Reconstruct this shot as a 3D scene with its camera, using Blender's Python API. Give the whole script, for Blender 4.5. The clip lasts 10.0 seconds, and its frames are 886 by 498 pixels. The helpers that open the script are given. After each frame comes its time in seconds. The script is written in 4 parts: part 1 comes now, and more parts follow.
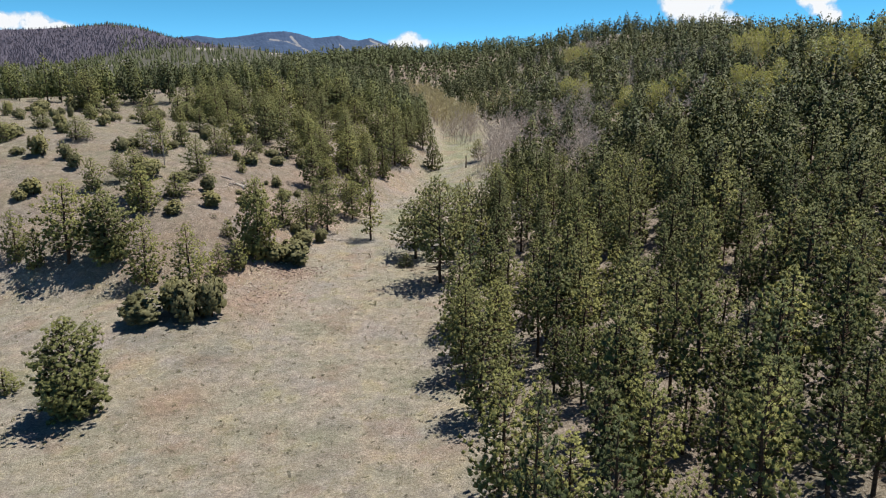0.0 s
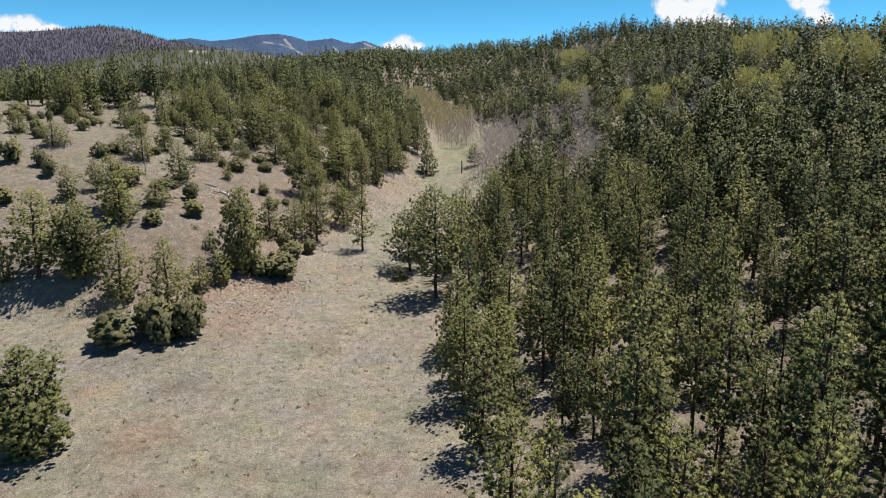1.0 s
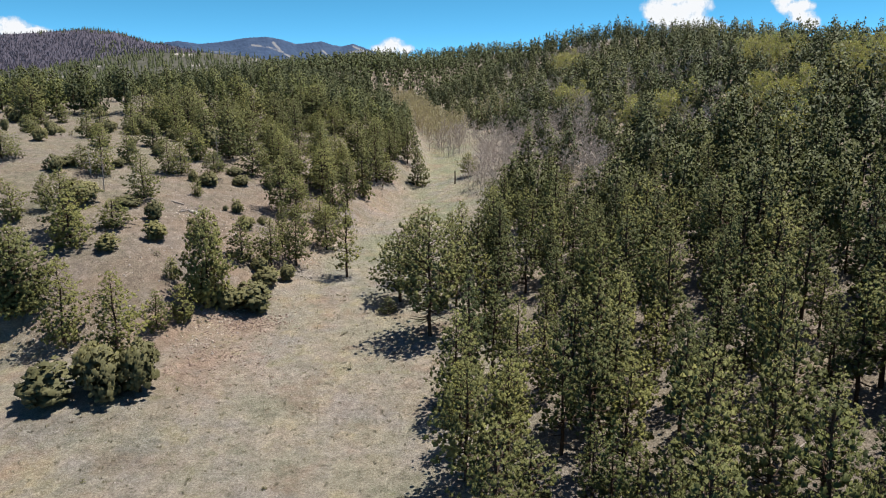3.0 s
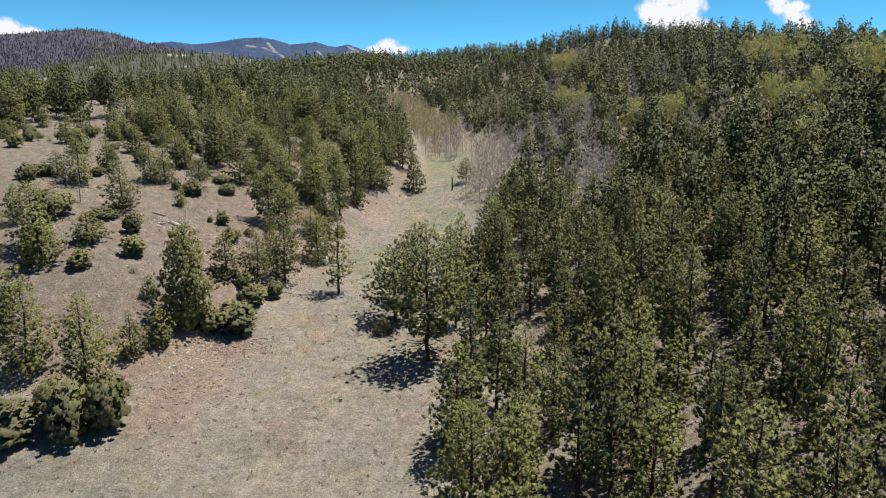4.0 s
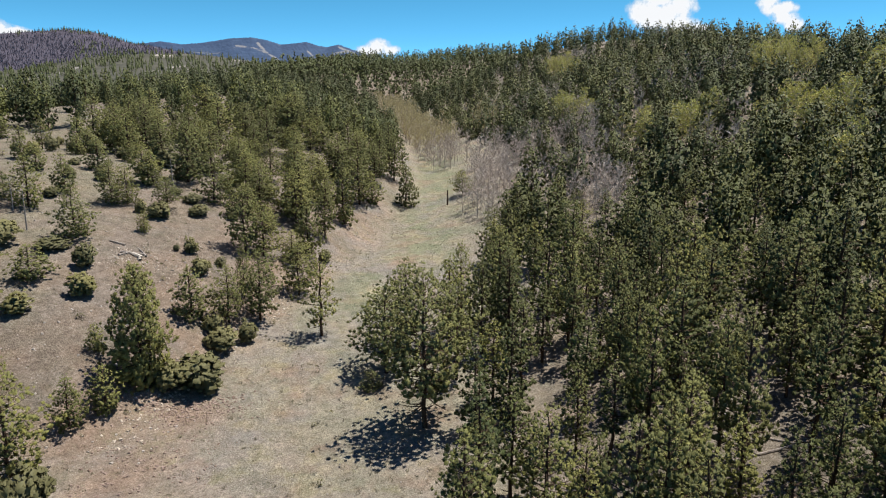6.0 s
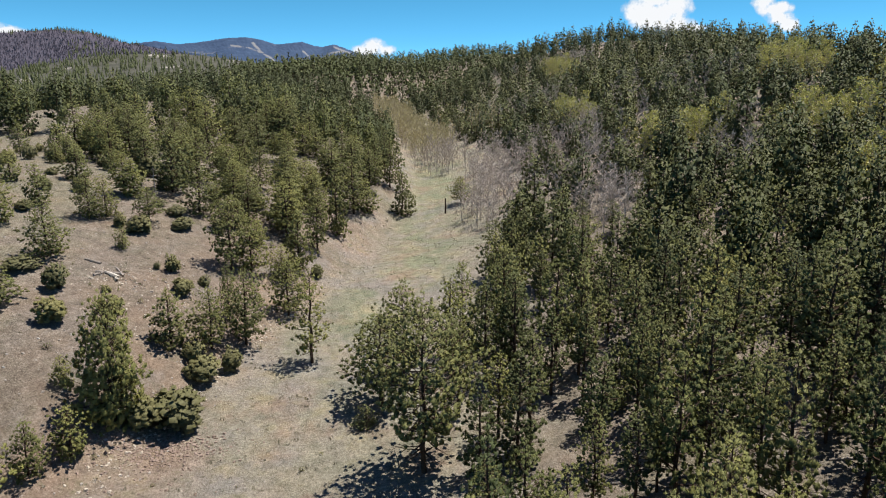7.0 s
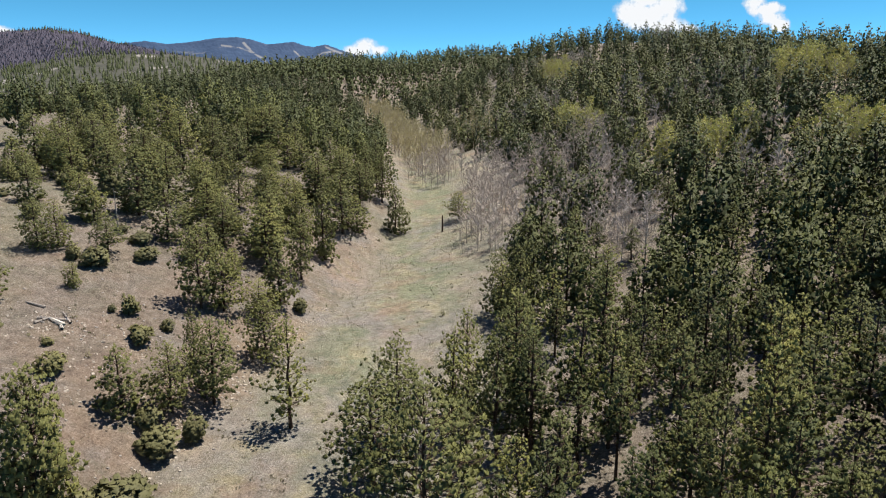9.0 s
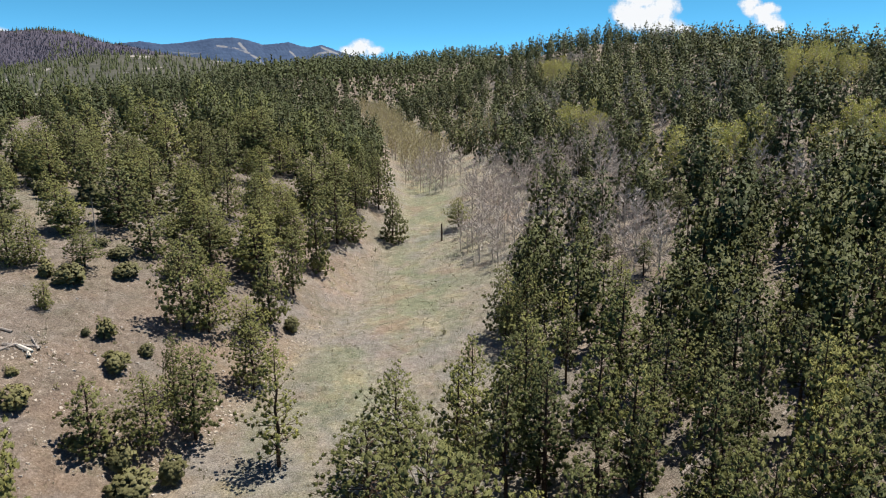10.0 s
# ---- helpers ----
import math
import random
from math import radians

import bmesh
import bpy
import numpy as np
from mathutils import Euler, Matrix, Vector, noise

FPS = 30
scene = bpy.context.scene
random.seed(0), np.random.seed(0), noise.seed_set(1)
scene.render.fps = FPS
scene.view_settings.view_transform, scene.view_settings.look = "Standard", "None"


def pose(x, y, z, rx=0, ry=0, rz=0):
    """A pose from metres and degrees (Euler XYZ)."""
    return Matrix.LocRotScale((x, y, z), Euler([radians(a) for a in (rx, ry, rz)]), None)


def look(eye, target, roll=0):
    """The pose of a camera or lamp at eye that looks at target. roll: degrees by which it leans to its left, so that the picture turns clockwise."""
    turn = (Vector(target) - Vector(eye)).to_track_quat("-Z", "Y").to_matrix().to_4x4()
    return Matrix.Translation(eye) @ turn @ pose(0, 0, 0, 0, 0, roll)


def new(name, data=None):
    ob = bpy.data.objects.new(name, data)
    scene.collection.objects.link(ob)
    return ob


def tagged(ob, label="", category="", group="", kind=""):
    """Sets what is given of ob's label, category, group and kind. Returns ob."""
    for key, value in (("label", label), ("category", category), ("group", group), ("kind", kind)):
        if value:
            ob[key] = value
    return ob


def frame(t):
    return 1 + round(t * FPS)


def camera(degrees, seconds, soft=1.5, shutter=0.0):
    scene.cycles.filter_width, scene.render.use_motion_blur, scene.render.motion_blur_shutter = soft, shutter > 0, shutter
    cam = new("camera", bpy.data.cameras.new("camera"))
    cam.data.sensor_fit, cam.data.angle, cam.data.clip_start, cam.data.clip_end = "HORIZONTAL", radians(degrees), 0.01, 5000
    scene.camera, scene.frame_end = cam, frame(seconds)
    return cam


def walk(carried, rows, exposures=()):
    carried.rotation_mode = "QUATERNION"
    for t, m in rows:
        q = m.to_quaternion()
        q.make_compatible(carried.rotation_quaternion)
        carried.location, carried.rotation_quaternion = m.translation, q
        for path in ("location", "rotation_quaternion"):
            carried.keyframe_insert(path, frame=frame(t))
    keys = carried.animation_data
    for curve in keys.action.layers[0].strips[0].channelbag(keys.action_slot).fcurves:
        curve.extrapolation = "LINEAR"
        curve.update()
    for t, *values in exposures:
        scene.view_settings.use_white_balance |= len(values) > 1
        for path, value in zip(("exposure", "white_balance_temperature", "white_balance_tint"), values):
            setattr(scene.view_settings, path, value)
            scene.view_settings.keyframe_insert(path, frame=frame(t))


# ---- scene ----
cam = camera(66.0, 10.0, 1.12)
# seconds, x, y, z, yaw, pitch
PATH = [
    (0.00, 0.000, 0.000, 30.000, 0.000, -12.700),
    (0.50, -0.103, 3.015, 30.033, -0.245, -12.579),
    (1.00, -0.217, 6.057, 30.102, -0.482, -12.476),
    (1.50, -0.337, 9.121, 30.214, -0.711, -12.392),
    (2.00, -0.459, 12.206, 30.370, -0.932, -12.323),
    (2.50, -0.580, 15.306, 30.574, -1.147, -12.270),
    (3.25, -0.756, 19.978, 30.967, -1.457, -12.213),
    (4.00, -0.919, 24.666, 31.464, -1.754, -12.180),
    (4.50, -1.018, 27.795, 31.847, -1.945, -12.169),
    (5.00, -1.110, 30.923, 32.267, -2.131, -12.165),
    (5.50, -1.195, 34.048, 32.718, -2.313, -12.166),
    (6.25, -1.310, 38.722, 33.434, -2.578, -12.174),
    (7.00, -1.414, 43.373, 34.171, -2.835, -12.184),
    (7.50, -1.482, 46.456, 34.656, -3.003, -12.191),
    (8.00, -1.552, 49.523, 35.121, -3.168, -12.194),
    (8.50, -1.627, 52.570, 35.552, -3.331, -12.194),
    (9.00, -1.712, 55.597, 35.934, -3.493, -12.187),
    (9.50, -1.810, 58.600, 36.250, -3.653, -12.174),
    (10.00, -1.927, 61.578, 36.481, -3.812, -12.152),
]
walk(cam, [(t, pose(x, y, z, 90 + pitch, 0, yaw)) for t, x, y, z, yaw, pitch in PATH])

# ---- light ----
SUN_ELEVATION, SUN_AZIMUTH = 68.0, 58.0   # azimuth from +y towards +x
world = bpy.data.worlds.new("sky")
scene.world = world
world.use_nodes = True
wn = world.node_tree.nodes
wl = world.node_tree.links
sky = wn.new("ShaderNodeTexSky")
sky.sky_type = "NISHITA"
sky.sun_disc = False
sky.sun_elevation = radians(SUN_ELEVATION)
sky.sun_rotation = radians(SUN_AZIMUTH)
sky.altitude = 8000
sky.dust_density = 0.0
sky.ozone_density = 2.0
sky.air_density = 0.7
wn["Background"].inputs["Strength"].default_value = 0.048
deep = wn.new("ShaderNodeHueSaturation")
deep.inputs["Saturation"].default_value = 1.2
deep.inputs["Value"].default_value = 2.3
wl.new(sky.outputs[0], deep.inputs["Color"])
up_there = wn.new("ShaderNodeSeparateXYZ")
wl.new(wn.new("ShaderNodeTexCoord").outputs["Generated"], up_there.inputs[0])
bluer = wn.new("ShaderNodeMapRange")   # greener blue low down, violet blue overhead
bluer.inputs["From Min"].default_value, bluer.inputs["From Max"].default_value = 0.2, 0.8
bluer.inputs["To Min"].default_value, bluer.inputs["To Max"].default_value = 0.47, 0.51
wl.new(up_there.outputs["Z"], bluer.inputs["Value"])
wl.new(bluer.outputs["Result"], deep.inputs["Hue"])
wl.new(deep.outputs[0], wn["Background"].inputs["Color"])
sun = new("sun", bpy.data.lights.new("sun", "SUN"))
sun.data.energy = 3.7
sun.data.angle = radians(0.55)
sun.data.color = (1.0, 0.95, 0.87)
se, sa = radians(SUN_ELEVATION), radians(SUN_AZIMUTH)
sun.matrix_world = look((0, 0, 0), (-math.cos(se) * math.sin(sa), -math.cos(se) * math.cos(sa), -math.sin(se)))
scene.view_settings.exposure = 1.0

# ---- the lie of the land ----
def ss(a, b, v):
    u = np.clip((v - a) / (b - a), 0, 1)
    return u * u * (3 - 2 * u)


def rough(x, y, s):
    return (np.sin(x / s + 1.3 * np.sin(y / s * 0.7 + 0.5)) + np.sin(y / s * 1.1 + 1.7 * np.sin(x / s * 0.6 + 2.0))
            + np.sin((x + y) / s * 0.53 + 4)) / 3


def soft(d, w=3.0):
    return np.where(d > 20 * w, d, w * np.log1p(np.exp(np.clip(d / w, -30, 20))))


def softmin(a, b, w=5.0):
    return -w * np.logaddexp(-a / w, -b / w)


def floor_line(y):
    """Height of the valley floor, which climbs slowly and then faster at its head."""
    return 0.4 + 0.085 * soft(y - 70, 8) - 0.012 * soft(y - 150, 10) - 0.02 * soft(y - 260, 10) + 13 * ss(280, 720, y)


# gentle swells and hollows of the hillside: x, y, radius, height
SWELLS = [(-34, 86, 12, 1.6), (-50, 112, 12, -2.1), (-20, 116, 12, 1.3), (-38, 128, 12, -0.4), (-55, 132, 12, -0.8), (-20, 145, 12, 0.6),
          (-36, 150, 16, -1.5), (-50, 185, 16, -2.1), (-15, 180, 16, -2.4), (-85, 180, 16, -3.5), (-60, 95, 16, 0.7), (100, 480, 60, 4), (-70, 640, 90, -8), (105, 465, 40, 3.5), (130, 238, 26, -4), (142, 340, 30, 4), (158, 420, 28, 3), (74, 478, 22, 3)]


def hill_line(y):
    """Where the hill's foot runs beside the meadow: it crosses towards the forest, then bends away along the aspens and closes the valley's head."""
    return -27 + 0.258 * (y - 97) - 0.258 * soft(y - 204, 10) - 0.13 * soft(y - 265, 20) + 0.7 * soft(y - 455, 15)


def height(x, y):
    """Height of the ground."""
    x, y = np.asarray(x, float), np.asarray(y, float)
    z = floor_line(y)
    d1 = 0.969 * (hill_line(y) - x)
    d2 = y - 92 - 0.1 * (x + 28)
    d = soft(softmin(d1, d2, 3.0), 1.0)
    left = 20 * (1 - np.exp(-d / 25))
    e = soft(x - 3 - 0.02 * (y - 60), 5)
    right = 56 * (1 - np.exp(-(e / 125) ** 1.15)) * (1 - 0.62 * ss(440, 640, y)) * (0.75 + 0.25 * ss(60, 260, y))
    z = z + left + right - 32 * ss(40, 330, -x) * ss(230, 560, y) - 10 * ss(60, 190, -x) * ss(170, 255, y)
    z = z - 40 * ss(760, 1300, y) - 45 * ss(108, 290, x)
    for cx, cy, r, h in SWELLS:
        z = z + h * np.exp(-((x - cx) ** 2 + (y - cy) ** 2) / (2 * r * r))
    return z + 0.2 * rough(x, y, 9.0) + 0.8 * rough(x, y, 34.0) * ss(15, 60, np.abs(x + 10))


# ---- materials ----
def material(name, rough_value=0.9):
    m = bpy.data.materials.new(name)
    m.use_nodes = True
    n, l = m.node_tree.nodes, m.node_tree.links
    b = n["Principled BSDF"]
    b.inputs["Roughness"].default_value = rough_value
    b.inputs["Specular IOR Level"].default_value = 0.15
    return m, n, l, b


def noise_node(n, l, scale, detail=4.0, coords=None, roughness=0.6):
    t = n.new("ShaderNodeTexNoise")
    t.inputs["Scale"].default_value = scale
    t.inputs["Detail"].default_value = detail
    t.inputs["Roughness"].default_value = roughness
    if coords is not None:
        l.new(coords, t.inputs["Vector"])
    return t.outputs["Fac"]


def ramp(n, l, fac, stops):
    r = n.new("ShaderNodeValToRGB")
    e = r.color_ramp.elements
    while len(e) < len(stops):
        e.new(0.5)
    for el, (pos, col) in zip(e, stops):
        el.position, el.color = pos, (*col, 1)
    l.new(fac, r.inputs["Fac"])
    return r.outputs["Color"]


def mix(n, l, fac, a, b, mode="MIX"):
    m = n.new("ShaderNodeMix")
    m.data_type, m.blend_type = "RGBA", mode
    for socket, v in ((m.inputs[0], fac), (m.inputs[6], a), (m.inputs[7], b)):
        if isinstance(v, (int, float)):
            socket.default_value = v
        elif isinstance(v, tuple):
            socket.default_value = (*v, 1)
        else:
            l.new(v, socket)
    return m.outputs[2]


def math_node(n, l, op, a, b=0.0):
    m = n.new("ShaderNodeMath")
    m.operation = op
    for socket, v in zip(m.inputs, (a, b)):
        if isinstance(v, (int, float)):
            socket.default_value = v
        else:
            l.new(v, socket)
    return m.outputs[0]


def bump(n, l, b, fac, strength, distance):
    u = n.new("ShaderNodeBump")
    u.inputs["Strength"].default_value, u.inputs["Distance"].default_value = strength, distance
    l.new(fac, u.inputs["Height"])
    l.new(u.outputs[0], b.inputs["Normal"])


def ground_material():
    """Dry grass over pale soil, greener along the valley's line, reddish gravel on the steeper slope."""
    m, n, l, b = material("dry_meadow", 0.95)
    geo = n.new("ShaderNodeNewGeometry")
    pos = geo.outputs["Position"]
    big = noise_node(n, l, 0.05, 3, pos)
    mid = noise_node(n, l, 0.28, 5, pos, 0.65)
    mid2 = noise_node(n, l, 0.9, 5, pos, 0.7)
    fine = noise_node(n, l, 5.0, 7, pos, 0.85)
    speck = noise_node(n, l, 7.0, 4, pos, 0.9)
    blend = math_node(n, l, "ADD", math_node(n, l, "MULTIPLY", fine, 0.8), math_node(n, l, "MULTIPLY", mid2, 0.2))
    straw = ramp(n, l, blend, [(0.36, (0.112, 0.09, 0.066)), (0.46, (0.236, 0.2, 0.168)), (0.54, (0.335, 0.285, 0.242)), (0.64, (0.5, 0.435, 0.37))])
    green = ramp(n, l, blend, [(0.36, (0.075, 0.082, 0.04)), (0.46, (0.178, 0.185, 0.12)), (0.54, (0.262, 0.268, 0.178)), (0.64, (0.40, 0.40, 0.275))])
    red = ramp(n, l, blend, [(0.36, (0.12, 0.076, 0.053)), (0.46, (0.21, 0.143, 0.108)), (0.54, (0.295, 0.21, 0.16)), (0.66, (0.435, 0.335, 0.27))])
    where = n.new("ShaderNodeAttribute")
    where.attribute_name = "cover"
    split = n.new("ShaderNodeSeparateColor")
    l.new(where.outputs["Color"], split.inputs[0])
    patch = ramp(n, l, math_node(n, l, "ADD", math_node(n, l, "MULTIPLY", big, 0.5), math_node(n, l, "MULTIPLY", mid, 0.5)), [(0.38, (0, 0, 0)), (0.55, (1, 1, 1))])
    c = mix(n, l, math_node(n, l, "MULTIPLY", patch, split.outputs["Green"]), straw, green)
    rusty = ramp(n, l, noise_node(n, l, 0.12, 4, pos, 0.7), [(0.53, (0, 0, 0)), (0.66, (0.6, 0.6, 0.6))])
    c = mix(n, l, ramp(n, l, noise_node(n, l, 0.21, 5, pos, 0.7), [(0.53, (0, 0, 0)), (0.63, (0.65, 0.65, 0.65))]), c, ramp(n, l, blend, [(0.36, (0.16, 0.13, 0.07)), (0.5, (0.34, 0.295, 0.19)), (0.64, (0.55, 0.49, 0.35))]))
    c = mix(n, l, rusty, c, red)
    c = mix(n, l, math_node(n, l, "MULTIPLY", split.outputs["Red"], math_node(n, l, "ADD", mid, 0.4)), c, red)
    clump = ramp(n, l, noise_node(n, l, 0.42, 6, pos, 0.75), [(0.56, (0, 0, 0)), (0.68, (0.6, 0.6, 0.6))])
    c = mix(n, l, clump, c, ramp(n, l, blend, [(0.36, (0.06, 0.062, 0.03)), (0.5, (0.155, 0.15, 0.09)), (0.66, (0.31, 0.29, 0.2))]))
    grey = ramp(n, l, noise_node(n, l, 0.085, 5, pos, 0.7), [(0.5, (0, 0, 0)), (0.63, (0.65, 0.65, 0.65))])
    c = mix(n, l, grey, c, ramp(n, l, blend, [(0.36, (0.105, 0.096, 0.086)), (0.5, (0.25, 0.228, 0.212)), (0.64, (0.43, 0.395, 0.37))]))
    # needle litter, with the shade under the woods painted in as darker brown
    shaded_litter = ramp(n, l, blend, [(0.36, (0.07, 0.052, 0.04)), (0.5, (0.19, 0.15, 0.122)), (0.64, (0.40, 0.345, 0.295))])
    c = mix(n, l, split.outputs["Blue"], c, shaded_litter)
    shade = ramp(n, l, mid2, [(0.3, (0.78, 0.78, 0.78)), (0.7, (1.0, 1.0, 1.0))])
    c = mix(n, l, 1.0, c, shade, "MULTIPLY")
    sward = ramp(n, l, noise_node(n, l, 0.13, 6, pos, 0.72), [(0.36, (0.80, 0.84, 0.80)), (0.5, (0.96, 0.96, 0.95)), (0.64, (1.05, 1.0, 0.95))])
    c = mix(n, l, 1.0, c, sward, "MULTIPLY")
    c = mix(n, l, ramp(n, l, speck, [(0.61, (0, 0, 0)), (0.70, (0.75, 0.75, 0.75))]), c, (0.085, 0.072, 0.05))
    l.new(c, b.inputs["Base Color"])
    bump(n, l, b, math_node(n, l, "ADD", fine, speck), 0.8, 0.15)
    return m


def needle_material(name, dark, mid_col, light):
    """Needles, varied from bunch to bunch and from tree to tree."""
    m, n, l, b = material(name, 0.65)
    geo = n.new("ShaderNodeNewGeometry")
    info = n.new("ShaderNodeObjectInfo")
    patches = math_node(n, l, "ADD", math_node(n, l, "MULTIPLY", noise_node(n, l, 0.16, 2, geo.outputs["Position"]), 0.4), math_node(n, l, "MULTIPLY", noise_node(n, l, 0.9, 2, geo.outputs["Position"]), 0.4))
    f = math_node(n, l, "ADD", math_node(n, l, "MULTIPLY", geo.outputs["Random Per Island"], 0.14), patches)
    c = ramp(n, l, f, [(0.2, dark), (0.5, mid_col), (0.85, light)])
    warm = mix(n, l, math_node(n, l, "MULTIPLY", info.outputs["Random"], 0.18), c, (0.18, 0.165, 0.06))
    other = math_node(n, l, "FRACT", math_node(n, l, "MULTIPLY", info.outputs["Random"], 7.31))
    warm = mix(n, l, 1.0, warm, ramp(n, l, other, [(0.0, (0.8, 0.82, 0.85)), (0.6, (1.0, 1.0, 1.0)), (1.0, (1.2, 1.18, 1.05))]), "MULTIPLY")
    l.new(warm, b.inputs["Base Color"])
    b.inputs["Specular IOR Level"].default_value = 0.2
    t = n.new("ShaderNodeBsdfTranslucent")
    l.new(warm, t.inputs["Color"])
    s = n.new("ShaderNodeMixShader")
    s.inputs[0].default_value = 0.13
    l.new(b.outputs[0], s.inputs[1])
    l.new(t.outputs[0], s.inputs[2])
    l.new(s.outputs[0], n["Material Output"].inputs["Surface"])
    return m


def bark_material(name, dark, light, scale):
    m, n, l, b = material(name, 0.9)
    geo = n.new("ShaderNodeNewGeometry")
    f = noise_node(n, l, scale, 5, geo.outputs["Position"], 0.7)
    l.new(ramp(n, l, f, [(0.3, dark), (0.7, light)]), b.inputs["Base Color"])
    bump(n, l, b, f, 0.6, 0.03)
    return m


GROUND = ground_material()
NEEDLE = needle_material("pine_needles", (0.029, 0.038, 0.014), (0.092, 0.103, 0.034), (0.215, 0.21, 0.064))
PONDEROSA = needle_material("ponderosa_needles", (0.048, 0.056, 0.022), (0.155, 0.159, 0.053), (0.35, 0.325, 0.095))
SPRUCE = needle_material("blue_green_needles", (0.022, 0.031, 0.013), (0.058, 0.074, 0.027), (0.115, 0.133, 0.047))
JUNIPER = needle_material("juniper_scales", (0.066, 0.064, 0.033), (0.152, 0.144, 0.066), (0.245, 0.222, 0.106))
BUDS = needle_material("aspen_buds", (0.46, 0.44, 0.12), (0.62, 0.58, 0.19), (0.74, 0.68, 0.26))
BARK = bark_material("pine_bark", (0.028, 0.019, 0.014), (0.095, 0.062, 0.042), 6.0)
PALE = bark_material("aspen_bark", (0.34, 0.29, 0.24), (0.60, 0.53, 0.46), 3.0)
TWIG = bark_material("bare_twigs", (0.36, 0.305, 0.27), (0.60, 0.52, 0.46), 0.3)
TAN_TWIG = bark_material("tan_twigs", (0.38, 0.325, 0.17), (0.58, 0.51, 0.29), 0.3)
DEAD = bark_material("dead_wood", (0.17, 0.145, 0.125), (0.42, 0.37, 0.33), 5.0)
BLEACHED = bark_material("bleached_wood", (0.42, 0.37, 0.31), (0.68, 0.62, 0.54), 4.0)
STONE = bark_material("pale_stone", (0.22, 0.19, 0.165), (0.50, 0.45, 0.40), 2.0)
PALESTONE = bark_material("sandy_stone", (0.36, 0.30, 0.24), (0.62, 0.54, 0.45), 2.0)
REDSTONE = bark_material("reddish_stone", (0.16, 0.11, 0.085), (0.36, 0.275, 0.23), 2.0)

# ---- builders ----
def mesh_from(name, verts, tris, mat, smooth=False, normals=None):
    """One mesh of triangles out of arrays, with its own soft normals where given."""
    me = bpy.data.meshes.new(name)
    verts, tris = np.asarray(verts, np.float32), np.asarray(tris, np.int32)
    me.vertices.add(len(verts))
    me.vertices.foreach_set("co", verts.ravel())
    me.loops.add(3 * len(tris))
    me.loops.foreach_set("vertex_index", tris.ravel())
    me.polygons.add(len(tris))
    me.polygons.foreach_set("loop_start", np.arange(0, 3 * len(tris), 3, dtype=np.int32))
    me.polygons.foreach_set("use_smooth", np.full(len(tris), smooth))
    me.update(calc_edges=True)
    me.materials.append(mat)
    if normals is not None:
        soften(me, normals)
    return me


def soften(me, normals):
    """Stores the normals of foliage, one a vertex."""
    me.polygons.foreach_set("use_smooth", np.ones(len(me.polygons), bool))
    me.attributes.new("custom_normal", "FLOAT_VECTOR", "POINT").data.foreach_set("vector", np.asarray(normals, np.float32).ravel())


def facets(v, t):
    f = np.cross(v[t[:, 1]] - v[t[:, 0]], v[t[:, 2]] - v[t[:, 0]])
    return f / (np.linalg.norm(f, axis=1, keepdims=True) + 1e-12)


def crown_of(shape, h, spread, whole=0.4, puff=0.35):
    """Turns the needles of a crown outwards and gives them normals between their own, their clump's and the whole crown's round form."""
    v, t, around = shape
    out = np.column_stack([v[:, 0] / spread, v[:, 1] / spread, 0.1 + 0.8 * v[:, 2] / h])
    out /= np.linalg.norm(out, axis=1, keepdims=True) + 1e-9
    body = whole * out + puff * around
    f = facets(v, t)
    back = (f * body[t[:, 0]]).sum(1) < 0
    t = t.copy()
    t[back] = t[back][:, ::-1]
    f[back] *= -1
    nrm = body.copy()
    for k in range(3):
        nrm[t[:, k]] += (1 - whole - puff) * f
    return v, t, nrm / (np.linalg.norm(nrm, axis=1, keepdims=True) + 1e-9)


def join(parts):
    """Several (verts, tris) as one."""
    vs, ts, k = [], [], 0
    for v, t in parts:
        if len(v):
            vs.append(v)
            ts.append(np.asarray(t) + k)
            k += len(v)
    return np.concatenate(vs), np.concatenate(ts)


def tube(points, radii, sides):
    """A tapered tube along points."""
    pts, v, t = np.asarray(points, float), [], []
    for i, (q, r) in enumerate(zip(pts, radii)):
        way = pts[min(i + 1, len(pts) - 1)] - pts[max(i - 1, 0)]
        way /= np.linalg.norm(way) + 1e-9
        a = np.cross(way, (0.31, 0.87, 0.12) if abs(way[2]) > 0.7 else (0, 0, 1))
        a /= np.linalg.norm(a) + 1e-9
        c = np.cross(way, a)
        for s in range(sides):
            w = 2 * math.pi * s / sides
            v.append(q + r * (math.cos(w) * a + math.sin(w) * c))
    for i in range(len(pts) - 1):
        for s in range(sides):
            p0, p1 = i * sides + s, i * sides + (s + 1) % sides
            t += [(p0, p1, p1 + sides), (p0, p1 + sides, p0 + sides)]
    return np.array(v), np.array(t)


